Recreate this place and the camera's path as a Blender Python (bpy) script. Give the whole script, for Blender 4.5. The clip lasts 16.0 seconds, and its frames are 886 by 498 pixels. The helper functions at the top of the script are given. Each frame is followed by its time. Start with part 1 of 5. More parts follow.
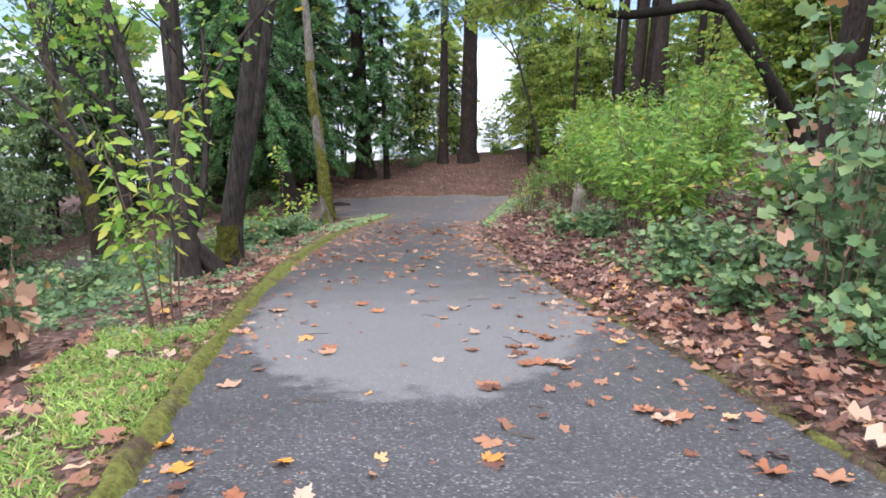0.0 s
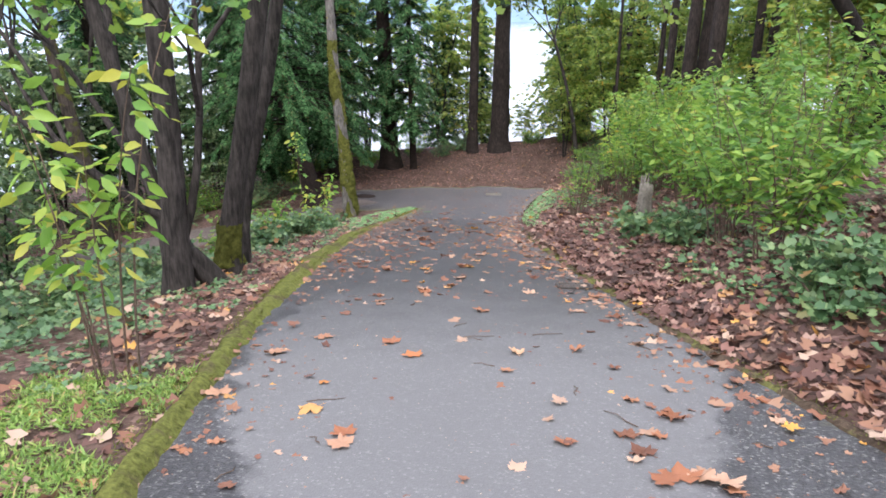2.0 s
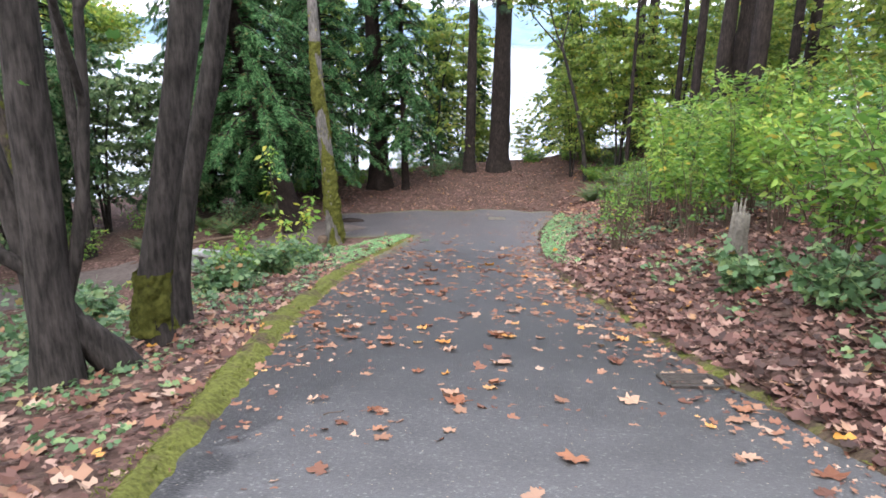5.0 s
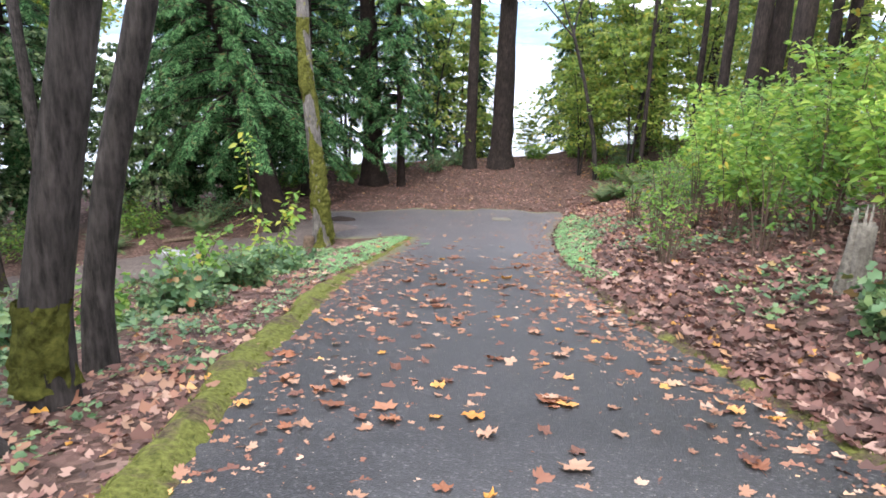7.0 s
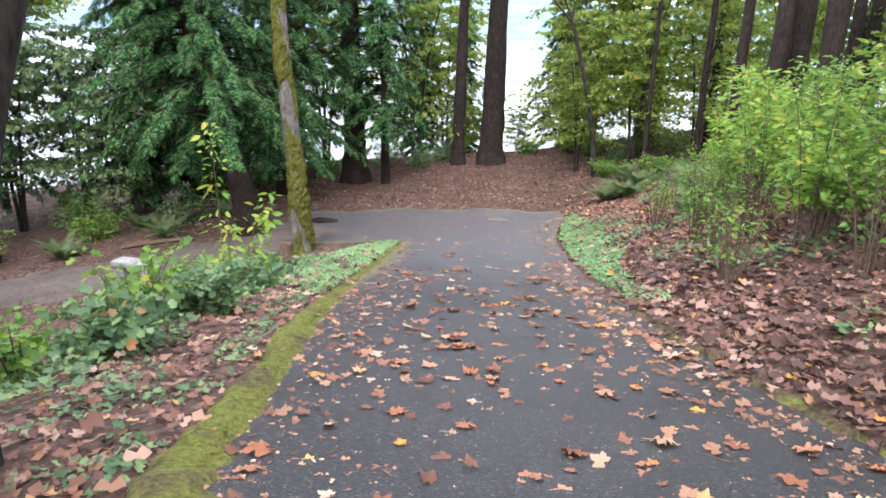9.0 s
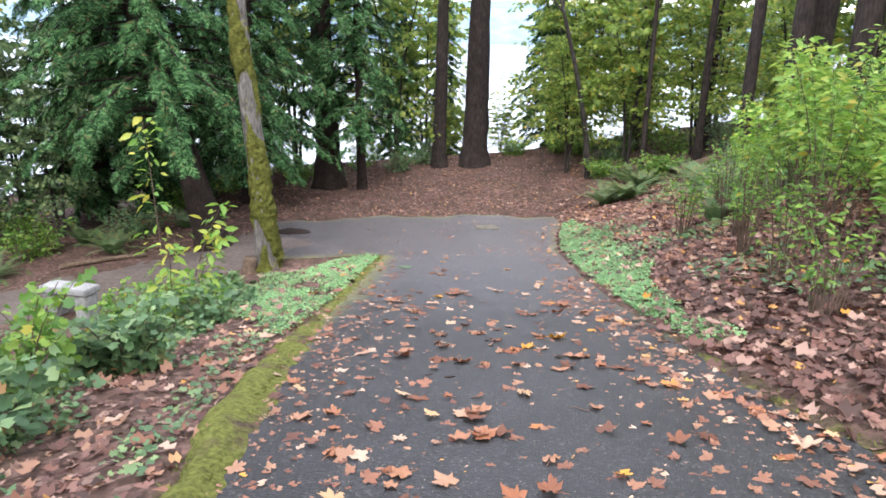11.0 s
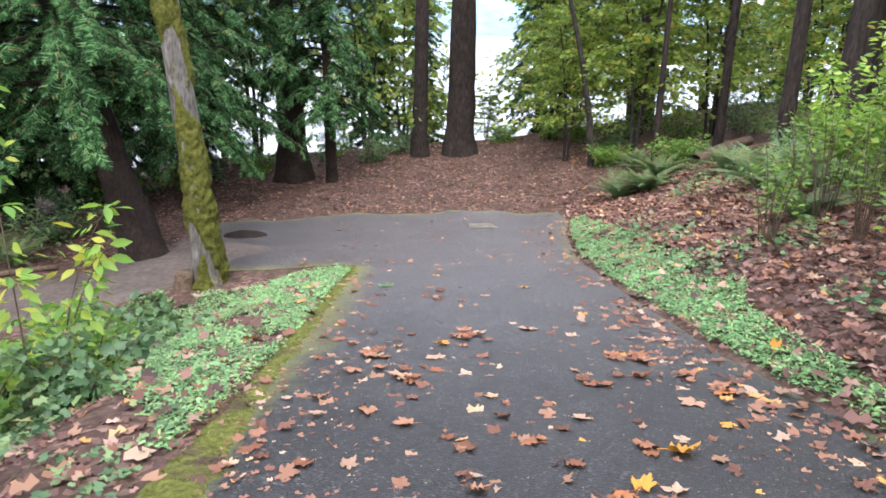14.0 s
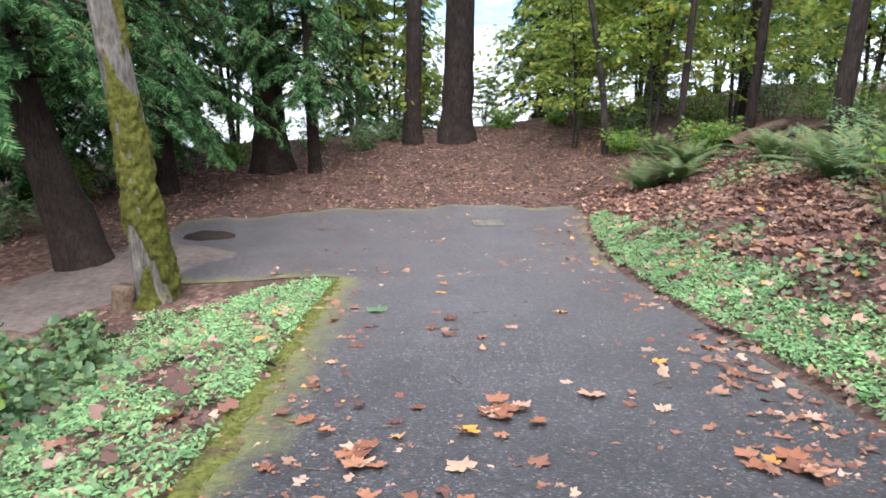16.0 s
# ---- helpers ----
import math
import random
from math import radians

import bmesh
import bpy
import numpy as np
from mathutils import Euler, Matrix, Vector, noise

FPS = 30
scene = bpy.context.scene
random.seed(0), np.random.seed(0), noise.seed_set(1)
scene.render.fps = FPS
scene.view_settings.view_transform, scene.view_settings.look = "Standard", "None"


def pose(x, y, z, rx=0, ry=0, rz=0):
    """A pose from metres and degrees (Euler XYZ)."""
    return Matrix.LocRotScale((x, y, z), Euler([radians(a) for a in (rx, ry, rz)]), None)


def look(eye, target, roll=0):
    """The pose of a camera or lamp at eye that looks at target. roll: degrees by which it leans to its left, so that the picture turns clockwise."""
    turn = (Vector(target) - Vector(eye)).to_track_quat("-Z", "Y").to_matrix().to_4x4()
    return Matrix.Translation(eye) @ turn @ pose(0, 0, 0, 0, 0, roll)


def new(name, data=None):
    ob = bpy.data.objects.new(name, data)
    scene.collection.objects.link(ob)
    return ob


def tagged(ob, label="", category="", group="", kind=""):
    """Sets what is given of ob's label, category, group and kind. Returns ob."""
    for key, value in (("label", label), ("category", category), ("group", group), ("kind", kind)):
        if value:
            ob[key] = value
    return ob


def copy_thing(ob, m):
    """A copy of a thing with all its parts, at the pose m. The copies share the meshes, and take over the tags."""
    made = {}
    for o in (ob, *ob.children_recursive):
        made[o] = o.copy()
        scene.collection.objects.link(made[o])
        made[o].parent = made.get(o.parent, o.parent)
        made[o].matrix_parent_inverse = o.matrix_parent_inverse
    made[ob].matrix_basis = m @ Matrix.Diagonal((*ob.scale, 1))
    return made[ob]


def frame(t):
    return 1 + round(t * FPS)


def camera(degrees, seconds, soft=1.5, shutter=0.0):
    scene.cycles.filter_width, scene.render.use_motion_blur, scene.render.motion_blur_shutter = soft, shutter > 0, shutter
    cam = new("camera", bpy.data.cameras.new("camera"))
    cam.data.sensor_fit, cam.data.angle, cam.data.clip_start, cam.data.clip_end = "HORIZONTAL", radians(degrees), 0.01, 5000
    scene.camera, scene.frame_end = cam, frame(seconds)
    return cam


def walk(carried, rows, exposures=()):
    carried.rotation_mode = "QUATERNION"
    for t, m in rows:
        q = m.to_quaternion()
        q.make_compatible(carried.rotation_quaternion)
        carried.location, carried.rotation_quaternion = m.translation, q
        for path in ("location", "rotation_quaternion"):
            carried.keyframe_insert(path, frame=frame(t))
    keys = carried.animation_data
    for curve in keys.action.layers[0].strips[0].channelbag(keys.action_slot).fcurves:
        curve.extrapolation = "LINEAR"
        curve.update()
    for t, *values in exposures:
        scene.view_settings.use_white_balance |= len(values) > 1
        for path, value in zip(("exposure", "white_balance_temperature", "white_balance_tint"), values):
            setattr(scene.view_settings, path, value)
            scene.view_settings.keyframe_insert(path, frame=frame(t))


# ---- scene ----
# ---------- camera and walk ----------
cam = camera(63.5, 16.0, soft=1.7)
METRES, EYE, TILT, LEAN, TURN = 17.75, 1.5, -17.2, 0.0, 0.0
ROWS = [
    (0.0, 0.0, 0.0, 0.0, 0.0, 0.0, -0.0),
    (0.5, -0.0038, 0.03, 0.0031, 0.31, -0.36, -0.1),
    (1.0, -0.0065, 0.0593, 0.006, 0.88, -0.6, -0.28),
    (1.5, -0.011, 0.0897, 0.0099, 1.53, -0.8, -0.45),
    (2.0, -0.0165, 0.1197, 0.0133, 1.86, -0.82, -0.48),
    (2.5, -0.0218, 0.1519, 0.0183, 2.43, -0.82, -0.52),
    (3.0, -0.0288, 0.1837, 0.0223, 1.87, -0.23, -0.4),
    (3.5, -0.0325, 0.2161, 0.0261, 1.74, -0.28, -0.28),
    (4.0, -0.0375, 0.2462, 0.0284, 0.9, 0.26, -0.1),
    (6.5, -0.0549, 0.4036, 0.0422, 0.76, 0.92, -1.1),
    (7.0, -0.0608, 0.4354, 0.0451, 0.07, 0.57, -1.33),
    (7.5, -0.0657, 0.4639, 0.0477, -0.81, 0.4, -1.38),
    (8.0, -0.0723, 0.4918, 0.0518, -1.2, 0.28, -1.26),
    (10.5, -0.0922, 0.6402, 0.0684, -2.8, 0.26, -0.45),
    (11.0, -0.0929, 0.6713, 0.0714, -3.6, 0.61, -0.01),
    (11.5, -0.0957, 0.7029, 0.0739, -5.38, 0.83, 0.59),
    (12.0, -0.0961, 0.7325, 0.0758, -6.19, 1.35, 0.96),
    (12.5, -0.097, 0.7647, 0.0784, -6.67, 0.89, 1.11),
    (13.0, -0.0953, 0.7942, 0.0816, -6.9, 0.87, 1.1),
    (13.5, -0.0952, 0.8262, 0.0843, -6.32, 0.25, 0.94),
    (14.0, -0.0957, 0.8571, 0.0873, -5.59, 0.02, 0.74),
    (14.5, -0.0979, 0.8907, 0.0916, -4.54, -0.37, 0.61),
    (15.0, -0.0973, 0.9241, 0.0945, -5.82, -0.24, 0.74),
    (15.5, -0.0942, 0.9564, 0.0982, -6.1, -0.6, 0.86),
    (16.0, -0.0934, 0.9871, 0.1003, -6.38, -0.81, 1.08),
]
walk(cam, [(t, pose(0, 0, EYE, TILT, LEAN, TURN) @ pose(METRES * x, METRES * y, METRES * z, 90 + pitch, roll, yaw)) for t, x, y, z, yaw, pitch, roll in ROWS],
     exposures=[(0.0, 1.5), (4.0, 1.55), (7.0, 1.88), (16.0, 1.94)])

# ---------- world and sun: bright overcast ----------
SKY_STRENGTH, SUN_STRENGTH = 0.13, 1.5
SUN_ELEV, SUN_ROT = radians(50), radians(190)
world = bpy.data.worlds.new("overcast_sky")
scene.world = world
world.use_nodes = True
wn, wl = world.node_tree.nodes, world.node_tree.links
wn.clear()
w_out = wn.new("ShaderNodeOutputWorld")
w_bg = wn.new("ShaderNodeBackground")
w_sky = wn.new("ShaderNodeTexSky")
w_sky.sky_type = "NISHITA"
w_sky.sun_disc = False
w_sky.sun_elevation, w_sky.sun_rotation = SUN_ELEV, SUN_ROT
w_sky.air_density, w_sky.dust_density = 1.0, 4.0
w_mix = wn.new("ShaderNodeMix")
w_mix.data_type = "RGBA"
w_mix.inputs["Factor"].default_value = 0.9
w_mix.inputs["B"].default_value = (9.2, 9.5, 11.2, 1)   # cloud deck
wl.new(w_sky.outputs[0], w_mix.inputs["A"])
wl.new(w_mix.outputs["Result"], w_bg.inputs["Color"])
w_bg.inputs["Strength"].default_value = SKY_STRENGTH
wl.new(w_bg.outputs[0], w_out.inputs["Surface"])
sun_data = bpy.data.lights.new("sun", "SUN")
sun_data.energy, sun_data.angle, sun_data.color = SUN_STRENGTH, radians(40), (1.0, 0.97, 0.93)
sun = new("sun", sun_data)
sun.matrix_world = look((0, 0, 60), (6, 33, 20))

# ---------- materials ----------
def mat_base(name, rough=0.8, spec=0.3):
    m = bpy.data.materials.new(name)
    m.use_nodes = True
    b = m.node_tree.nodes["Principled BSDF"]
    b.inputs["Roughness"].default_value = rough
    b.inputs["Specular IOR Level"].default_value = spec
    return m, m.node_tree.nodes, m.node_tree.links, b


def n_coord(n, l, scale=(1, 1, 1)):
    c, mp = n.new("ShaderNodeTexCoord"), n.new("ShaderNodeMapping")
    mp.inputs["Scale"].default_value = scale
    l.new(c.outputs["Object"], mp.inputs["Vector"])
    return mp.outputs[0]


def n_noise(n, l, vec, scale, detail=5, rough=0.6):
    t = n.new("ShaderNodeTexNoise")
    t.inputs["Scale"].default_value, t.inputs["Detail"].default_value, t.inputs["Roughness"].default_value = scale, detail, rough
    l.new(vec, t.inputs["Vector"])
    return t.outputs["Fac"]


def n_ramp(n, l, fac, stops):
    r = n.new("ShaderNodeValToRGB")
    e = r.color_ramp.elements
    while len(e) < len(stops):
        e.new(0.5)
    for i, (p, c) in enumerate(stops):
        e[i].position, e[i].color = p, (*c, 1) if not isinstance(c, float) else (c, c, c, 1)
    l.new(fac, r.inputs[0])
    return r.outputs[0]


def n_mix(n, l, fac, a, b, blend="MIX"):
    m = n.new("ShaderNodeMix")
    m.data_type, m.blend_type = "RGBA", blend
    for key, v in (("Factor", fac), ("A", a), ("B", b)):
        if isinstance(v, (int, float)):
            m.inputs[key].default_value = v
        elif isinstance(v, tuple):
            m.inputs[key].default_value = (*v, 1)
        else:
            l.new(v, m.inputs[key])
    return m.outputs["Result"]


def n_math(n, l, op, a, b=0.0):
    m = n.new("ShaderNodeMath")
    m.operation = op
    for i, v in ((0, a), (1, b)):
        if isinstance(v, (int, float)):
            m.inputs[i].default_value = v
        else:
            l.new(v, m.inputs[i])
    return m.outputs[0]


def n_bump(n, l, b, height, strength=0.5, dist=0.02):
    u = n.new("ShaderNodeBump")
    u.inputs["Strength"].default_value, u.inputs["Distance"].default_value = strength, dist
    l.new(height, u.inputs["Height"])
    l.new(u.outputs[0], b.inputs["Normal"])


def leaf_material(name, stops, through_light=0.35, rough=0.45, by_object=False, spec=0.45):
    """Leaves whose colour differs from leaf to leaf, letting part of the light through."""
    m, n, l, b = mat_base(name, rough, spec)
    if by_object:
        rnd = n.new("ShaderNodeObjectInfo").outputs["Random"]
    else:
        rnd = n.new("ShaderNodeNewGeometry").outputs["Random Per Island"]
    v = n_coord(n, l)
    col = n_ramp(n, l, rnd, stops)
    mott = n_noise(n, l, v, 30, 3)
    col = n_mix(n, l, n_math(n, l, "MULTIPLY", mott, 0.5), col, (0.5, 0.5, 0.5), "OVERLAY")
    big = n_ramp(n, l, n_noise(n, l, v, 0.7, 2), [(0.3, 0.7), (0.7, 1.0)])
    col = n_mix(n, l, 1.0, col, big, "MULTIPLY")
    l.new(col, b.inputs["Base Color"])
    t = n.new("ShaderNodeBsdfTranslucent")
    l.new(col, t.inputs["Color"])
    mx = n.new("ShaderNodeMixShader")
    mx.inputs[0].default_value = through_light
    l.new(b.outputs[0], mx.inputs[1])
    l.new(t.outputs[0], mx.inputs[2])
    l.new(mx.outputs[0], n["Material Output"].inputs["Surface"])
    return m


def bark_material(name, dark, light, moss=0.0, scale=1.0, moss_col=((0.10, 0.10, 0.012), (0.22, 0.19, 0.03))):
    m, n, l, b = mat_base(name, 0.9, 0.15)
    v = n_coord(n, l, (9 * scale, 9 * scale, 1.6 * scale))
    v1 = n_coord(n, l)
    ridge = n_noise(n, l, v, 3.0, 6, 0.65)
    col = n_ramp(n, l, ridge, [(0.32, dark), (0.68, light)])
    blot = n_ramp(n, l, n_noise(n, l, v1, 3.5, 3), [(0.35, 0.65), (0.7, 1.15)])
    col = n_mix(n, l, 1.0, col, blot, "MULTIPLY")
    h = ridge
    if moss:
        mn = n_noise(n, l, v1, 2.2, 5, 0.7)
        mask = n_ramp(n, l, mn, [(0.62 - 0.3 * moss, 0.0), (0.70 - 0.3 * moss, 1.0)])
        mc = n_ramp(n, l, n_noise(n, l, v1, 40, 4), [(0.3, moss_col[0]), (0.7, moss_col[1])])
        col = n_mix(n, l, mask, col, mc)
        h = n_math(n, l, "ADD", ridge, n_math(n, l, "MULTIPLY", n_math(n, l, "MULTIPLY", mask, n_noise(n, l, v1, 45, 4)), 1.2))
    l.new(col, b.inputs["Base Color"])
    n_bump(n, l, b, h, 0.9, 0.03)
    return m


def ground_material():
    m, n, l, b = mat_base("forest_floor", 0.95, 0.1)
    v = n_coord(n, l)
    dirt = n_ramp(n, l, n_noise(n, l, v, 6, 8, 0.7), [(0.3, (0.028, 0.02, 0.016)), (0.5, (0.07, 0.047, 0.037)), (0.72, (0.14, 0.092, 0.07))])
    vo = n.new("ShaderNodeTexVoronoi")
    vo.inputs["Scale"].default_value = 16
    l.new(v, vo.inputs["Vector"])
    sep = n.new("ShaderNodeSeparateColor")
    l.new(vo.outputs["Color"], sep.inputs[0])
    bits = n_ramp(n, l, sep.outputs[0], [(0.0, (0.045, 0.028, 0.022)), (0.45, (0.095, 0.054, 0.046)), (0.8, (0.17, 0.1, 0.085)), (1.0, (0.3, 0.2, 0.165))])
    cover = n_ramp(n, l, n_noise(n, l, v, 1.3, 4), [(0.4, 0.15), (0.6, 0.75)])
    col = n_mix(n, l, cover, dirt, bits)
    l.new(col, b.inputs["Base Color"])
    n_bump(n, l, b, n_math(n, l, "ADD", n_noise(n, l, v, 14, 6, 0.7), sep.outputs[1]), 0.8, 0.04)
    return m


def asphalt_material():
    m, n, l, b = mat_base("asphalt", 0.8, 0.38)
    v = n_coord(n, l)
    grain = n.new("ShaderNodeTexVoronoi")
    grain.inputs["Scale"].default_value = 75
    l.new(v, grain.inputs["Vector"])
    gs = n.new("ShaderNodeSeparateColor")
    l.new(grain.outputs["Color"], gs.inputs[0])
    stone = n_ramp(n, l, gs.outputs[0], [(0.0, (0.024, 0.023, 0.025)), (0.6, (0.041, 0.04, 0.044)), (0.9, (0.063, 0.062, 0.066)), (1.0, (0.17, 0.165, 0.158))])
    blot = n_noise(n, l, v, 1.1, 6, 0.65)
    stone = n_mix(n, l, 1.0, stone, n_ramp(n, l, blot, [(0.3, 0.72), (0.7, 1.2)]), "MULTIPLY")
    # dried stretch with a ragged edge
    sx = n.new("ShaderNodeSeparateXYZ")
    l.new(v, sx.inputs[0])
    x, y = sx.outputs[0], sx.outputs[1]
    px = n_math(n, l, "DIVIDE", n_math(n, l, "ADD", x, 0.25), 1.85)
    py = n_math(n, l, "DIVIDE", n_math(n, l, "SUBTRACT", y, 7.9), 3.8)
    rr = n_math(n, l, "SQRT", n_math(n, l, "ADD", n_math(n, l, "MULTIPLY", px, px), n_math(n, l, "MULTIPLY", py, py)))
    wob = n_math(n, l, "MULTIPLY", n_math(n, l, "SUBTRACT", n_noise(n, l, v, 2.3, 5), 0.5), 0.35)
    dry = n_ramp(n, l, n_math(n, l, "ADD", rr, wob), [(0.95, 1.0), (1.0, 0.0)])
    fade = n_ramp(n, l, n_math(n, l, "DIVIDE", y, 20.0), [(0.33, 1.0), (0.58, 0.0)])
    dry = n_math(n, l, "MULTIPLY", dry, fade)
    pale = n_mix(n, l, 0.7, stone, (0.16, 0.156, 0.158))
    col = n_mix(n, l, n_math(n, l, "MULTIPLY", dry, 0.85), stone, pale)
    # damp, leaf-stained stretch under the maples, with the canopy's shade painted in
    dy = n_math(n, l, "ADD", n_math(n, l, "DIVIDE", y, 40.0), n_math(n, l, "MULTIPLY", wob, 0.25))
    shadowed = n_ramp(n, l, dy, [(0.18, 1.0), (0.29, 0.42), (0.46, 0.42), (0.56, 1.0)])
    col = n_mix(n, l, 1.0, col, shadowed, "MULTIPLY")
    # pale specks of needles and grit
    fl = n.new("ShaderNodeTexVoronoi")
    fl.inputs["Scale"].default_value = 22
    l.new(v, fl.inputs["Vector"])
    speck = n_ramp(n, l, fl.outputs["Distance"], [(0.07, 1.0), (0.12, 0.0)])
    fs = n.new("ShaderNodeSeparateColor")
    l.new(fl.outputs["Color"], fs.inputs[0])
    some = n_ramp(n, l, fs.outputs[1], [(0.72, 0.0), (0.75, 1.0)])
    col = n_mix(n, l, n_math(n, l, "MULTIPLY", speck, some), col, (0.34, 0.27, 0.2))
    # earth and moss creeping in from the edges
    at = n.new("ShaderNodeAttribute")
    at.attribute_name = "edge_distance"
    nm = n_math(n, l, "MULTIPLY", n_math(n, l, "SUBTRACT", n_noise(n, l, v, 3.0, 6, 0.7), 0.5), 0.9)
    d = n_math(n, l, "ADD", at.outputs["Fac"], nm)
    mossm = n_ramp(n, l, d, [(0.05, 0.85), (0.36, 0.0)])
    mossc = n_ramp(n, l, n_noise(n, l, v, 25, 5), [(0.35, (0.06, 0.065, 0.02)), (0.7, (0.16, 0.165, 0.045))])
    col = n_mix(n, l, mossm, col, mossc)
    # worn far asphalt made paler; grazing sky sheen is put into this tint
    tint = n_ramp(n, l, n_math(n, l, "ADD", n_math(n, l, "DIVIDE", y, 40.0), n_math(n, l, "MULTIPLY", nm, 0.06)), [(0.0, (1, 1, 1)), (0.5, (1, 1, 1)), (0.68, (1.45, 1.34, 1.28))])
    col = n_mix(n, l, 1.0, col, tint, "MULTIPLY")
    l.new(col, b.inputs["Base Color"])
    l.new(n_ramp(n, l, dry, [(0.0, 0.55), (1.0, 0.8)]), b.inputs["Roughness"])
    n_bump(n, l, b, grain.outputs["Distance"], 0.5, 0.006)
    return m


def plain_noise(name, a, b_, scale, rough=0.9, bump=0.6, dist=0.02, metal=0.0, spec=0.25):
    m, n, l, b = mat_base(name, rough, spec)
    v = n_coord(n, l)
    f = n_noise(n, l, v, scale, 7, 0.7)
    g = n_noise(n, l, v, scale * 0.13, 3)
    col = n_ramp(n, l, f, [(0.3, a), (0.7, b_)])
    col = n_mix(n, l, 1.0, col, n_ramp(n, l, g, [(0.3, 0.7), (0.7, 1.1)]), "MULTIPLY")
    l.new(col, b.inputs["Base Color"])
    b.inputs["Metallic"].default_value = metal
    n_bump(n, l, b, f, bump, dist)
    return m


M_GROUND = ground_material()
M_ASPHALT = asphalt_material()


def kerb_material(name, bare):
    """Moss over a low kerb, worn through to soil where bare is high."""
    m, n, l, b = mat_base(name, 0.95, 0.1)
    v = n_coord(n, l)
    f = n_noise(n, l, v, 24, 7, 0.7)
    moss = n_ramp(n, l, f, [(0.3, (0.042, 0.047, 0.013)), (0.7, (0.185, 0.195, 0.05))])
    soil = n_ramp(n, l, f, [(0.3, (0.03, 0.022, 0.016)), (0.7, (0.12, 0.085, 0.06))])
    where = n_ramp(n, l, n_noise(n, l, v, 2.2, 6, 0.7), [(bare, 1.0), (bare + 0.12, 0.0)])
    l.new(n_mix(n, l, where, moss, soil), b.inputs["Base Color"])
    n_bump(n, l, b, f, 1.0, 0.03)
    return m


M_KERB = kerb_material("mossy_kerb", 0.36)
M_KERB_BURIED = kerb_material("half_buried_kerb", 0.5)
M_TRAIL = plain_noise("trodden_earth", (0.062, 0.05, 0.044), (0.15, 0.12, 0.107), 9, 0.9, 0.5, 0.02)
M_MOSS = plain_noise("moss", (0.05, 0.058, 0.014), (0.2, 0.22, 0.05), 22, 0.95, 1.0, 0.03, spec=0.1)
M_BARK_FIR = bark_material("fir_bark", (0.011, 0.009, 0.008), (0.05, 0.038, 0.034))
M_BARK_BLACK = bark_material("wet_black_bark", (0.006, 0.005, 0.005), (0.026, 0.021, 0.018), 0.0, 1.0)
M_BARK_CEDAR = bark_material("cedar_bark", (0.012, 0.009, 0.008), (0.045, 0.032, 0.027), 0.0, 1.4)
M_BARK_MAPLE = bark_material("maple_bark", (0.014, 0.012, 0.011), (0.07, 0.06, 0.055), 0.0, 0.8)
M_BARK_MAPLE_MOSS = bark_material("mossy_maple_bark", (0.02, 0.016, 0.013), (0.085, 0.068, 0.056), 0.33, 0.8, ((0.035, 0.045, 0.006), (0.11, 0.11, 0.02)))
M_BARK_ALDER = bark_material("alder_bark", (0.05, 0.045, 0.042), (0.19, 0.175, 0.16), 0.12, 0.9, ((0.1, 0.1, 0.012), (0.3, 0.27, 0.04)))
M_TRUNK_MOSS = plain_noise("trunk_moss", (0.026, 0.03, 0.008), (0.14, 0.142, 0.034), 16, 0.95, 1.0, 0.04, spec=0.05)
M_TWIG = plain_noise("twig_bark", (0.06, 0.04, 0.03), (0.17, 0.12, 0.09), 30, 0.9, 0.3)
M_CEDAR_LEAF = leaf_material("cedar_sprays", [(0, (0.009, 0.028, 0.01)), (0.55, (0.042, 0.108, 0.038)), (0.93, (0.14, 0.28, 0.11)), (1, (0.17, 0.1, 0.045))], 0.34, 0.7, spec=0.06)
M_FIR_LEAF = leaf_material("fir_sprays", [(0, (0.016, 0.045, 0.02)), (0.7, (0.035, 0.085, 0.035)), (1, (0.075, 0.13, 0.045))], 0.3, 0.6)
M_BROAD = leaf_material("maple_foliage", [(0, (0.11, 0.2, 0.045)), (0.6, (0.27, 0.38, 0.07)), (0.95, (0.43, 0.48, 0.1)), (1, (0.55, 0.36, 0.05))], 0.66, 0.5)
M_SHADE = leaf_material("shaded_leaves", [(0, (0.06, 0.12, 0.05)), (0.6, (0.14, 0.23, 0.09)), (1, (0.28, 0.36, 0.15))], 0.5, 0.5)
M_SHRUB = leaf_material("shrub_leaves", [(0, (0.075, 0.18, 0.04)), (0.55, (0.17, 0.33, 0.055)), (0.95, (0.29, 0.43, 0.075)), (1, (0.45, 0.36, 0.05))], 0.5, 0.5)
M_SAPLING = leaf_material("sapling_leaves", [(0, (0.15, 0.33, 0.055)), (0.6, (0.29, 0.46, 0.07)), (1, (0.55, 0.52, 0.08))], 0.5, 0.45)
M_SAPLING_LEAF = leaf_material("sapling_single_leaves", [(0, (0.15, 0.33, 0.055)), (0.6, (0.29, 0.46, 0.07)), (1, (0.55, 0.52, 0.08))], 0.5, 0.45, by_object=True)
M_BRIGHT = leaf_material("bright_shrub_leaves", [(0, (0.14, 0.29, 0.055)), (0.6, (0.3, 0.5, 0.085)), (0.95, (0.46, 0.58, 0.11)), (1, (0.5, 0.42, 0.06))], 0.5, 0.5)
M_BRAMBLE = leaf_material("bramble_leaves", [(0, (0.06, 0.13, 0.055)), (0.6, (0.14, 0.25, 0.11)), (0.95, (0.26, 0.37, 0.15)), (1, (0.36, 0.17, 0.07))], 0.4, 0.45)
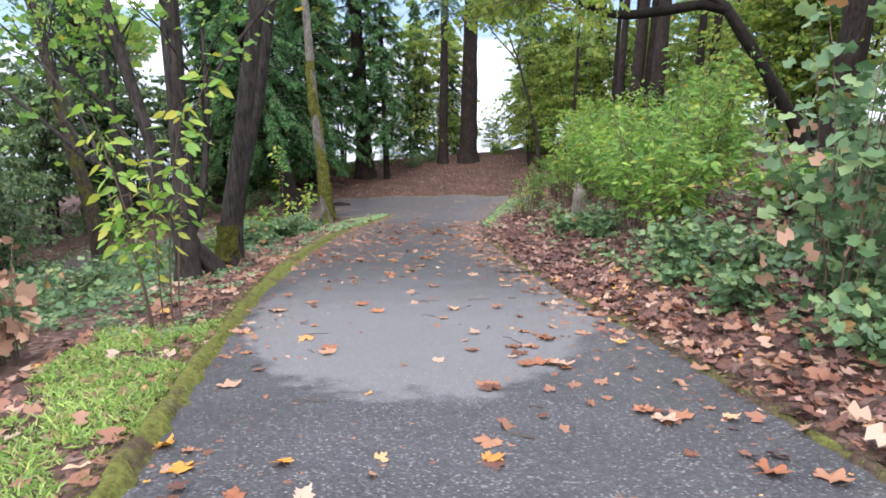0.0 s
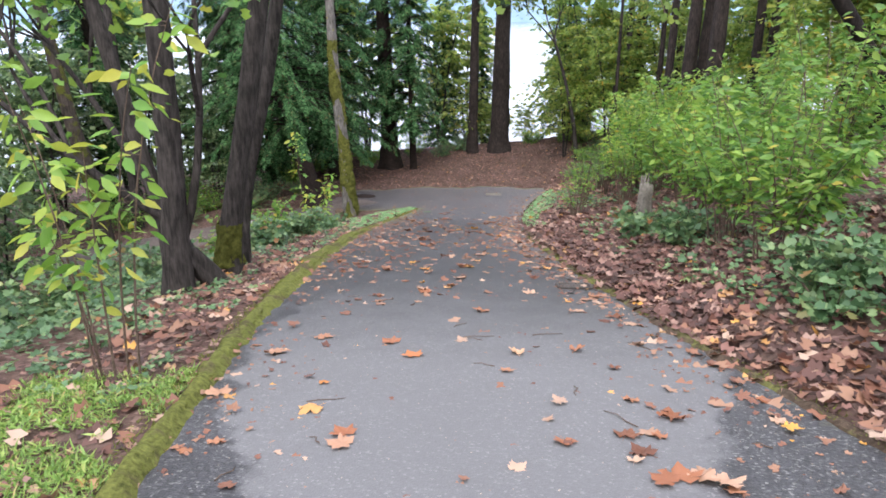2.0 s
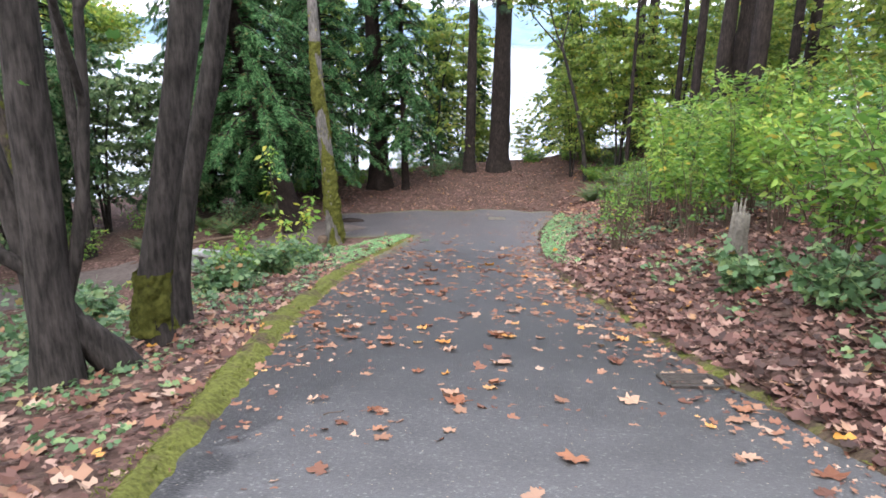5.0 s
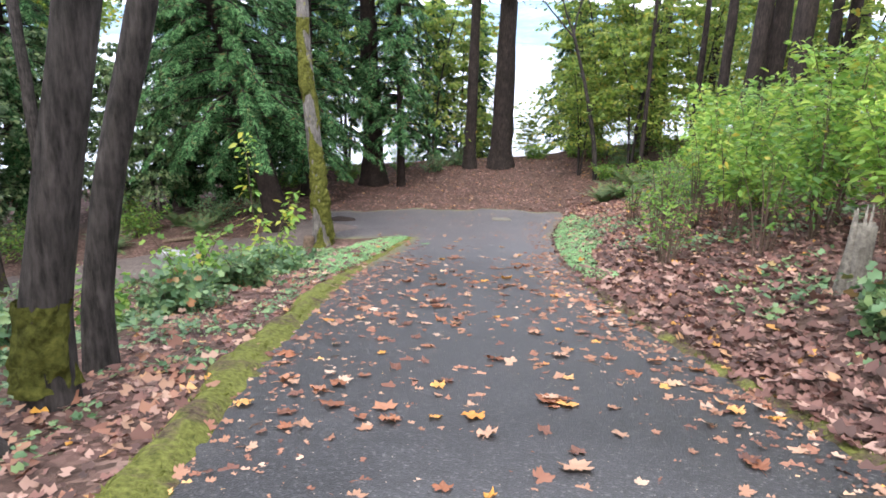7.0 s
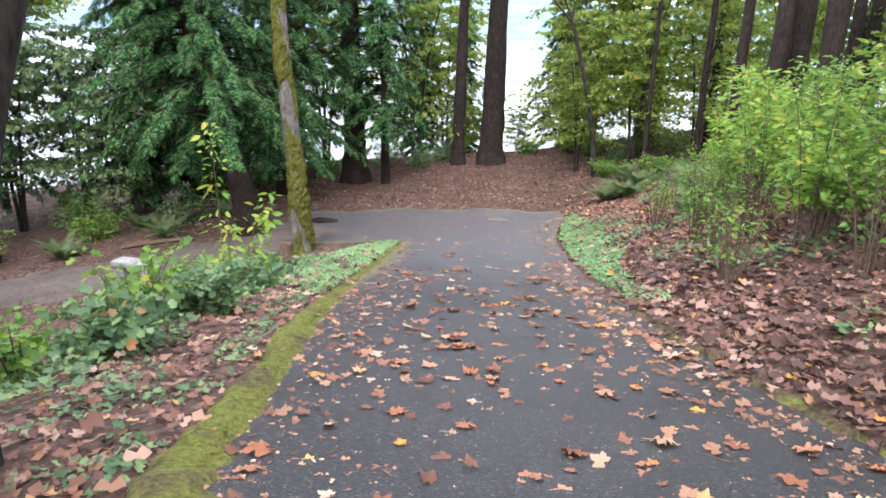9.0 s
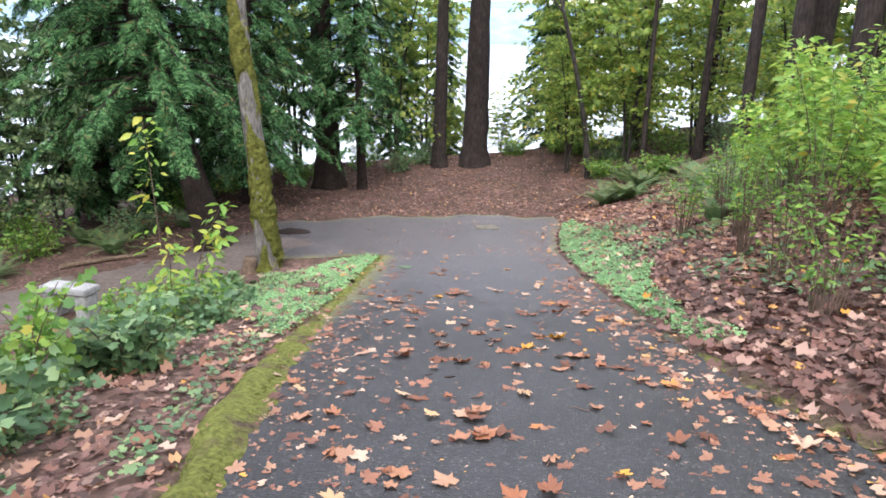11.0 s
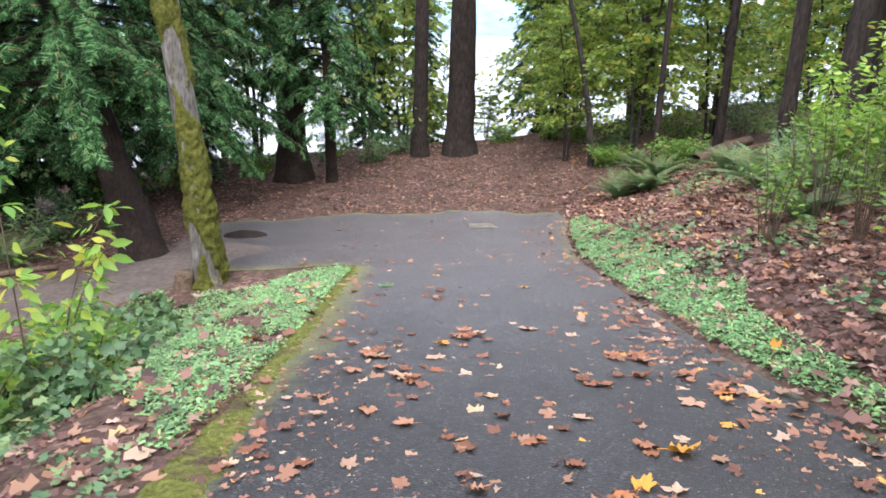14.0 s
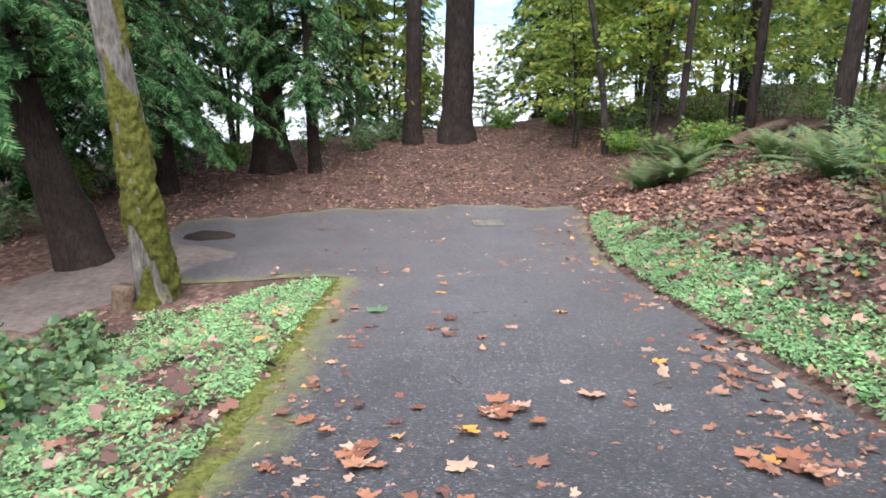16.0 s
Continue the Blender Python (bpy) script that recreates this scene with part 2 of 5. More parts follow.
M_COVER = leaf_material("creeping_plants", [(0, (0.12, 0.27, 0.11)), (0.7, (0.27, 0.5, 0.21)), (1, (0.4, 0.56, 0.22))], 0.4, 0.5)
M_GRASS = leaf_material("verge_grass", [(0, (0.13, 0.24, 0.05)), (0.6, (0.26, 0.42, 0.09)), (0.9, (0.4, 0.52, 0.13)), (1, (0.48, 0.38, 0.16))], 0.4, 0.5)
M_FERN = leaf_material("fern_fronds", [(0, (0.06, 0.13, 0.05)), (0.8, (0.14, 0.23, 0.085)), (1, (0.22, 0.19, 0.07))], 0.35, 0.5)
LITTER = [(0, (0.04, 0.022, 0.018)), (0.38, (0.1, 0.046, 0.036)), (0.72, (0.19, 0.092, 0.072)), (0.95, (0.36, 0.23, 0.18)), (1, (0.48, 0.23, 0.035))]
PALE = [(0, (0.1, 0.04, 0.028)), (0.4, (0.23, 0.1, 0.06)), (0.8, (0.29, 0.16, 0.1)), (0.96, (0.44, 0.31, 0.23)), (1, (0.55, 0.27, 0.04))]
M_LITTER = leaf_material("dry_leaf_litter", LITTER, 0.1, 0.75)
M_PALE = leaf_material("pale_dead_leaves", PALE, 0.1, 0.7)
M_FALLEN = leaf_material("fallen_maple_leaves", [(0, (0.12, 0.045, 0.025)), (0.35, (0.3, 0.11, 0.05)), (0.62, (0.38, 0.19, 0.11)), (0.8, (0.5, 0.33, 0.23)), (0.92, (0.58, 0.27, 0.035)), (1, (0.42, 0.15, 0.06))], 0.12, 0.7, by_object=True)
M_DRY = leaf_material("withered_leaves", [(0, (0.2, 0.11, 0.07)), (1, (0.46, 0.28, 0.19))], 0.25, 0.8)
M_METAL = plain_noise("weathered_iron", (0.03, 0.026, 0.024), (0.1, 0.085, 0.075), 40, 0.55, 0.3, 0.004, 0.6)
M_CONC = plain_noise("pale_concrete", (0.2, 0.2, 0.2), (0.38, 0.38, 0.38), 20, 0.85, 0.3, 0.006)
M_STONE = plain_noise("boulder_stone", (0.14, 0.14, 0.14), (0.36, 0.36, 0.35), 8, 0.9, 0.6, 0.03)
M_WOOD = plain_noise("rotting_wood", (0.05, 0.035, 0.025), (0.2, 0.14, 0.1), 18, 0.95, 0.9, 0.03)
M_SNAG = plain_noise("weathered_grey_wood", (0.07, 0.062, 0.052), (0.24, 0.22, 0.185), 24, 0.95, 0.9, 0.02)
# wooded hills, with the distance haze put into their pale blue colour
M_HILL = plain_noise("haze_tinted_hills", (0.13, 0.2, 0.27), (0.2, 0.27, 0.33), 0.02, 1.0, 0.0, 0.01, spec=0.0)


def water_material():
    m, n, l, b = mat_base("lake_water", 0.12, 0.5)
    b.inputs["Base Color"].default_value = (0.06, 0.085, 0.1, 1)
    v = n_coord(n, l)
    n_bump(n, l, b, n_noise(n, l, v, 0.8, 4), 0.25, 0.3)
    return m


M_WATER = water_material()

# ---------- mesh helpers ----------
rng = np.random.default_rng(7)


def mesh_arrays(name, V, T, material, smooth=True):
    """A mesh of triangles from two arrays."""
    me = bpy.data.meshes.new(name)
    V = np.asarray(V, dtype=np.float32)
    T = np.asarray(T, dtype=np.int32)
    me.vertices.add(len(V))
    me.vertices.foreach_set("co", V.ravel())
    me.loops.add(T.size)
    me.loops.foreach_set("vertex_index", T.ravel())
    me.polygons.add(len(T))
    me.polygons.foreach_set("loop_start", np.arange(0, T.size, 3, dtype=np.int32))
    if smooth:
        me.polygons.foreach_set("use_smooth", np.ones(len(T), dtype=bool))
    me.update(calc_edges=True)
    me.materials.append(material)
    return me


def part(name, me, parent=None, label=""):
    ob = new(name, me)
    if parent is not None:
        ob.parent = parent
    return tagged(ob, label)


def holder(name, place, label, category, group="", turn=0.0):
    e = new(name)
    e.matrix_world = Matrix.Translation(place) @ Matrix.Rotation(turn, 4, "Z")
    e.empty_display_size = 0.2
    return tagged(e, label, category, group)


def join(pieces):
    """Several (V, T) into one."""
    vs, ts, k = [], [], 0
    for V, T in pieces:
        vs.append(np.asarray(V, float))
        ts.append(np.asarray(T, int) + k)
        k += len(V)
    return np.concatenate(vs), np.concatenate(ts)


def tube(points, radii, sides=10, rough=0.0, cap=True, seed=0):
    """A tapered tube along points, uneven by rough."""
    P = [Vector(p) for p in points]
    V, T = [], []
    for i, p in enumerate(P):
        d = (P[min(i + 1, len(P) - 1)] - P[max(i - 1, 0)]).normalized()
        a = d.orthogonal() if abs(d.z) < 0.9 else Vector((1, 0, 0)) - d * d.x
        a.normalize()
        b = d.cross(a)
        for k in range(sides):
            w = 2 * math.pi * k / sides
            r = radii[i] * (1 + rough * (noise.noise(Vector((math.cos(w) * 2.3 + seed, math.sin(w) * 2.3, p.z * 0.9 + seed))) + 0.5 * noise.noise(Vector((math.cos(w) * 6 + seed, math.sin(w) * 6, p.z * 2.0)))))
            V.append(p + (a * math.cos(w) + b * math.sin(w)) * r)
    for i in range(len(P) - 1):
        for k in range(sides):
            q, r = i * sides + k, i * sides + (k + 1) % sides
            T += [(q, r, r + sides), (q, r + sides, q + sides)]
    if cap:
        V.append(P[-1])
        c, s = len(V) - 1, (len(P) - 1) * sides
        T += [(s + k, s + (k + 1) % sides, c) for k in range(sides)]
    return np.array([tuple(v) for v in V]), np.array(T)


def curve_points(a, ctrl, b, n):
    """n points on a quadratic arc."""
    a, c, b = (np.asarray(p, float) for p in (a, ctrl, b))
    t = np.linspace(0, 1, n)[:, None]
    return (1 - t) ** 2 * a + 2 * t * (1 - t) * c + t * t * b


# leaf shapes: along +y, width in x, up z; length 1
OVATE = (np.array([(0, 0, 0), (0.2, 0.3, 0.05), (0.19, 0.6, 0.04), (0, 1, -0.06), (-0.19, 0.6, 0.04), (-0.2, 0.3, 0.05), (0, 0.5, -0.02)]),
         np.array([(0, 1, 6), (1, 2, 6), (2, 3, 6), (3, 4, 6), (4, 5, 6), (5, 0, 6)]))


def maple_shape(curl):
    outline = []
    for ang, r in ((-90, .1), (-60, .34), (-35, .5), (-24, .42), (-12, .36), (6, .56), (14, .5), (24, .66), (36, .52), (44, .36), (60, .5), (68, .46), (80, .6), (92, .68), (100, .56), (112, .52), (128, .34), (146, .52), (158, .64), (166, .5), (178, .52), (192, .33), (206, .46), (222, .4), (240, .3)):
        a = radians(ang)
        outline.append((r * math.cos(a), r * math.sin(a) + 0.25, 0.4 * curl * (r * r * 1.2) * (1 + 0.6 * math.sin(3 * a + curl * 9))))
    outline = [(x, y, z + 0.22 * abs(curl) * abs(x + 0.3 * math.sin(4 * y)) + 0.05 * math.sin(13 * x + 7 * y + 20 * curl)) for x, y, z in outline]
    V = [(0, 0.25, 0.0)] + outline
    n = len(outline)
    return np.array(V), np.array([(0, i + 1, (i + 1) % n + 1) for i in range(n)])


MAPLE = maple_shape(0.35)
LOBED = (np.array([(0, 0, 0), (0.42, 0.22, 0.05), (0.25, 0.45, 0), (0.45, 0.75, 0.06), (0, 1, -0.1), (-0.45, 0.75, 0.06), (-0.25, 0.45, 0), (-0.42, 0.22, 0.05)]),
         np.array([(0, 1, 2), (0, 2, 4), (2, 3, 4), (0, 4, 6), (4, 5, 6), (0, 6, 7)]))
CURLED = (np.array([(0, 0, 0.0), (0.36, 0.1, 0.08), (0.16, 0.42, 0.01), (0.48, 0.66, 0.13), (0.05, 1, 0.05), (-0.46, 0.72, 0.1), (-0.17, 0.48, 0.0), (-0.4, 0.16, 0.1)]), LOBED[1])


def spray_shape(pairs, wide, droop, tip):
    """A flat frond: a rib with tapering leaflets on both sides."""
    V, T = [], []
    def at(s):
        return np.array((0, s * (1 - 0.25 * droop * s), -droop * s * s))
    for i in range(pairs):
        s = (i + 0.6) / pairs
        w = wide * (math.sin(math.pi * min(1, s * 0.82 + 0.18)) ** 0.8) * (1 if tip else 1)
        for sg in (-1, 1):
            a, c = at(s - 0.48 / pairs), at(min(1, s + 0.42 / pairs))
            p = at(min(1.0, s + 0.9 * w * 0.6)) + np.array((sg * w, 0, -0.12 * w))
            k = len(V)
            V += [a, p, c]
            T.append((k, k + 1, k + 2) if sg > 0 else (k, k + 2, k + 1))
    V = np.array(V)
    return V, np.array(T)


SPRAY = spray_shape(7, 0.38, 0.45, 1)
FROND = spray_shape(15, 0.19, 0.55, 1)


def unit(a):
    return a / np.maximum(1e-9, np.linalg.norm(a, axis=1, keepdims=True))


def scatter(shape, P, axis, up, size, flat=None):
    """Copies of a leaf shape at P along axis, facing up, as one array mesh."""
    P, axis, up = np.asarray(P, float), unit(np.asarray(axis, float)), np.asarray(up, float)
    X = unit(np.cross(axis, up))
    Z = np.cross(X, axis)
    S, F = shape
    size = np.broadcast_to(np.asarray(size, float), (len(P),))[:, None, None]
    fz = np.ones(len(P)) if flat is None else flat
    wide = rng.uniform(0.65, 1.15, len(P))[:, None, None]
    V = P[:, None, :] + size * (wide * S[None, :, 0:1] * X[:, None, :] + S[None, :, 1:2] * axis[:, None, :] + S[None, :, 2:3] * fz[:, None, None] * Z[:, None, :])
    T = F[None] + (np.arange(len(P)) * len(S))[:, None, None]
    return V.reshape(-1, 3), T.reshape(-1, 3)


def rand_dir(n, zlo=-1.0, zhi=1.0):
    z = rng.uniform(zlo, zhi, n)
    a = rng.uniform(0, 2 * math.pi, n)
    r = np.sqrt(np.maximum(0, 1 - z * z))
    return np.stack([r * np.cos(a), r * np.sin(a), z], 1)


# ---------- the lie of the land ----------
LEFT_EDGE = np.array([(-8, -.6), (0, -1.15), (3, -1.55), (5.5, -1.94), (8.4, -2.3), (13, -2.6), (17, -2.62), (20, -2.45), (22.5, -2.25), (26.2, -1.95)])
RIGHT_EDGE = np.array([(-8, 3.2), (0, 2.5), (3.5, 2.07), (5.5, 1.9), (8, 1.55), (12, 1.2), (16, 1.0), (20, 1.05), (23, 1.35), (26.8, 1.85), (29, 2.3), (33, 3.4)])


def sm(a, b, t):
    t = min(1, max(0, (t - a) / (b - a)))
    return t * t * (3 - 2 * t)


def left_edge(y):
    return float(np.interp(y, LEFT_EDGE[:, 0], LEFT_EDGE[:, 1]))


def right_edge(y):
    return float(np.interp(y, RIGHT_EDGE[:, 0], RIGHT_EDGE[:, 1]))


def base_height(y):
    if y < 25:
        return -.2016 * max(y, -40)
    u = min(y, 33) - 25
    return -5.04 - .2016 * u + .0102 * u * u


def height(x,y):
    b=base_height(y); l,r=left_edge(y),right_edge(y)
    if x>r:
        d=x-r
        z=b+.38*min(d,3)+.2*max(0,min(d-3,8))*(1-.4*sm(24,36,y))
        if y>33: z-= .3*min(d,3)*sm(33,40,y)
    elif x<l:
        d=l-x
        low=-5.6-.1*max(0,-4-x)
        up=b+(min(b,low)-b)*sm(-1.9,-4.2,x)
        k=2.3-1.2*sm(14,20,y)
        bank=max(b-.1*d-.42*max(0,d-k),low)
        z=bank+(up-bank)*sm(24.6,26.8,y)
    else: z=b
    if y>33: z+=.03*(min(y,42)-33)+.05*(max(-7,min(x,6))-1)*sm(33,38,y)
    z-= .45*max(0,y-42.5-.15*x) 
    return max(z,-15.5)


def on_pavement(x, y):
    if y > 26.2:
        return -5.2 < x < right_edge(y) and near_edge(x) < y < far_edge(x)
    return left_edge(y) < x < right_edge(y)


def near_edge(x):
    return 26.2 + (0.55 * (-1.95 - x) ** 0.6 if x < -1.95 else 0.0)


def far_edge(x):
    return 32.6 - 0.035 * (x - 0.6) ** 2 + 0.18 * math.sin(x * 2.1) + 0.1 * math.sin(x * 5.3)


def on_trail(x, y):
    return x < -3.5 and abs(y - float(np.interp(x, (-20, -12, -8.7, -6, -3.5), (21, 24.5, 25.9, 27.1, 29.2)))) < 1.35


def rough_height(x, y):
    z = height(x, y)
    if not on_pavement(x, y):
        gap = max(left_edge(y) - x, x - right_edge(y))
        e = 0.0 if on_trail(x, y) else min(1.0, 0.15 + max(0.0, gap) / 0.8)
        if y > 25 and x < 0:
            e *= 0.2 + 0.8 * max(sm(-5, -8, x), sm(32.5, 35, y))
        z += e * (0.07 * noise.noise(Vector((x * 0.9, y * 0.9, 3))) + 0.035 * noise.noise(Vector((x * 3, y * 3, 7))))
    return z


def build_ground():
    def coords(lo, hi, step, far):
        mid = list(np.arange(lo, hi + 1e-6, step))
        out, d = [], step
        v = hi
        while v < far:
            d *= 1.35
            v += d
            out.append(v)
        inn, d, v = [], step, lo
        while v > -far:
            d *= 1.35
            v -= d
            inn.append(v)
        return inn[::-1] + mid + out
    xs, ys = coords(-16, 14, 0.2, 3500), coords(-5, 45, 0.2, 3500)
    V = []
    for y in ys:
        for x in xs:
            z = rough_height(x, y)
            inside = on_pavement(x, y) and x < right_edge(y) - 0.22 and (near_edge(x) + 0.3 < y < far_edge(x) - 0.3 if y > 26 else x > left_edge(y) + 0.22)
            V.append((x, y, z - (0.07 if inside else 0.0)))
    w = len(xs)
    T = []
    for j in range(len(ys) - 1):
        for i in range(w - 1):
            a = j * w + i
            T += [(a, a + 1, a + w + 1), (a, a + w + 1, a + w)]
    ob = part("ground", mesh_arrays("ground", V, T, M_GROUND))
    tagged(ob, "brown forest floor of earth, needles and leaf litter", "ground", kind="structure")


def build_path():
    V, T, E = [], [], []
    def strip(ys, lo, hi, cols):
        base = len(V)
        for y in ys:
            l, r = lo(y), hi(y)
            for i in range(cols + 1):
                f = i / cols
                x = l + (r - l) * f
                crown = 0.025 * (1 - (2 * f - 1) ** 2)
                V.append((x, y, height(x, y) * 1.0 + 0.012 + crown * (y < 26)))
                E.append(min(abs(x - l) * (2.6 - 1.6 * sm(15, 21, y)) + 0.2 * sm(21, 15, y) if y < 26.3 else 2.0, abs(r - x) + 0.32))
        for j in range(len(ys) - 1):
            for i in range(cols):
                a = base + j * (cols + 1) + i
                T.extend([(a, a + 1, a + cols + 2), (a, a + cols + 2, a + cols + 1)])
    strip(np.arange(-8, 26.21, 0.3), lambda y: left_edge(y) - 0.02, lambda y: right_edge(y) + 0.05, 16)
    # the level turning place at the foot of the slope
    k0 = len(V)
    cols, rows = 30, 20
    for j in range(rows + 1):
        for i in range(cols + 1):
            f = i / cols
            r_far = min(3.2, right_edge(31.6))
            x0 = -5.2 + (-0.0) * f
            x = x0 + (r_far - x0) * f
            y1 = far_edge(x)
            y0 = near_edge(x)
            y = y0 + (y1 - y0) * j / rows
            x = min(x, right_edge(y) + 0.05)
            V.append((x, y, height(x, y) + 0.012))
            E.append(min(1.5, 0.1 + (y - y0) if x < -1.9 else 1.5, abs(right_edge(y) - x) + 0.18, 0.16 + 0.6 * (y1 - y), 0.3 + 0.5 * (x + 5.2)))
    for j in range(rows):
        for i in range(cols):
            a = k0 + j * (cols + 1) + i
            T.extend([(a, a + 1, a + cols + 2), (a, a + cols + 2, a + cols + 1)])
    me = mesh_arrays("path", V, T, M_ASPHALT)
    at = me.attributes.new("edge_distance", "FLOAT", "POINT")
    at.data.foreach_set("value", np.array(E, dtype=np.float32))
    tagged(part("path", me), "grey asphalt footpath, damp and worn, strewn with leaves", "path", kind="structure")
    # earth trail that leaves the turning place
    V, T = [], []
    C = [(-4.2, 29.3), (-6, 27.25), (-8.7, 25.9), (-12, 24.5), (-20, 21.0), (-34, 16.0)]
    pts = []
    for i in range(len(C) - 1):
        for s in np.linspace(0, 1, 14, endpoint=False):
            pts.append(Vector(C[i]).lerp(Vector(C[i + 1]), s))
    sm_pts = [sum((pts[min(len(pts) - 1, max(0, i + k))] for k in range(-6, 7)), Vector((0, 0))) / 13 for i in range(len(pts))]
    for i, p in enumerate(sm_pts):
        d = (sm_pts[min(i + 1, len(pts) - 1)] - sm_pts[max(i - 1, 0)]).normalized()
        nrm = Vector((-d.y, d.x))
        half = 1.6 + 0.15 * math.sin(i * 0.8)
        for k in range(9):
            q = p + nrm * half * (k / 4 - 1)
            V.append((q.x, q.y, rough_height(q.x, q.y) + 0.03 - 0.06 * (abs(k / 4 - 1) ** 3)))
    for i in range(len(sm_pts) - 1):
        for k in range(8):
            a = i * 9 + k
            T += [(a, a + 1, a + 10), (a, a + 10, a + 9)]
    tagged(part("trail", mesh_arrays("trail", V, T, M_TRAIL)), "grey-brown trodden earth trail beside the trees", "trail", kind="structure")


def build_kerb(name, edge, y0, y1, side, label, material, high=0.05, wide=0.32):
    V, T = [], []
    ys = np.arange(y0, y1, 0.12)
    prof = ((-0.35, -0.03), (-0.1, 0.2), (0.12, 0.62), (0.45, 1.0), (0.75, 0.9), (1.0, 0.3), (1.15, -0.6))
    for y in ys:
        e = edge(y)
        w = wide * (0.5 + 0.5 * sm(6, 13, y)) * (1 - 0.4 * sm(17, 20, y)) * (1 + 0.45 * noise.noise(Vector((y * 0.9, side * 5, 0))) + 0.25 * noise.noise(Vector((y * 3.1, side * 5, 0))))
        h = high * (1 + 0.6 * noise.noise(Vector((y * 1.1, side * 9, 2))) + 0.4 * noise.noise(Vector((y * 4, side * 9, 2)))) * min(1, (y1 - y) / 2.5 + 0.15) * (1 - 0.75 * sm(15, 20, y))
        for a, b in prof:
            x = e + side * (a * w - 0.04) + 0.02 * noise.noise(Vector((y * 5, a * 3, 1)))
            V.append((x, y, base_height(y) + 0.005 + b * h + 0.03 * noise.noise(Vector((x * 7, y * 7, 4)))))
    m = len(prof)
    for j in range(len(ys) - 1):
        for i in range(m - 1):
            a = j * m + i
            q = (a, a + 1, a + m + 1), (a, a + m + 1, a + m)
            T += q if side > 0 else [(t[0], t[2], t[1]) for t in q]
    tagged(part(name, mesh_arrays(name, V, T, material)), label, "kerb", kind="structure")


build_ground()
build_path()
build_kerb("kerb_left", left_edge, -8, 26.2, -1, "low asphalt kerb overgrown with yellow-green moss", M_KERB, 0.075, 0.27)
build_kerb("kerb_right", right_edge, -8, 31, 1, "low mossy asphalt kerb half buried in dead leaves", M_KERB_BURIED, 0.05, 0.2)


def build_lake():
    s = 3400
    V = [(-s, 43, -14), (s, 43, -14), (s, s, -14), (-s, s, -14)]
    me = mesh_arrays("water", V, [(0, 1, 2), (0, 2, 3)], M_WATER)
    tagged(part("water", me), "pale still lake water under a bright overcast sky", "lake", kind="structure")
    V, T = [], []
    n = 160
    for i in range(n + 1):
        x = -2600 + 5200 * i / n
        h = 95 + 70 * noise.noise(Vector((x * 0.0016, 0, 5))) + 16 * noise.noise(Vector((x * 0.02, 3, 5)))
        V += [(x, 1900, -15), (x, 1930, -14 + 12 + 4 * noise.noise(Vector((x * 0.05, 1, 1)))), (x, 2150, h * 0.6), (x, 2500, h)]
    for i in range(n):
        for k in range(3):
            a = i * 4 + k
            T += [(a, a + 4, a + 5), (a, a + 5, a + 1)]
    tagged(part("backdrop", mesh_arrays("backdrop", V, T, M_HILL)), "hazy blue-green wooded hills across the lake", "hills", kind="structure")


build_lake()

# ---------- trees ----------
def trunk_mesh(name, pts, radii, material, sides=16, rough=0.21, flare=0.6, seed=0):
    """pts, radii: a few knots, smoothed into a trunk with a root flare."""
    n = 26
    s = np.linspace(0, 1, len(pts))
    q = np.linspace(0, 1, n) ** 1.6
    P = np.stack([np.interp(q, s, [p[i] for p in pts]) for i in range(3)], 1)
    for _ in range(2):
        P[1:-1] = 0.25 * P[:-2] + 0.5 * P[1:-1] + 0.25 * P[2:]
    Rr = np.interp(q, s, radii)
    hh = P[:, 2] - P[0, 2]
    Rr = Rr * (1 + flare * np.exp(-np.maximum(0, hh) / (1.6 * radii[0] + 0.05)))
    V, T = tube(P, Rr, sides, rough, seed=seed)
    return mesh_arrays(name, V, T, material)


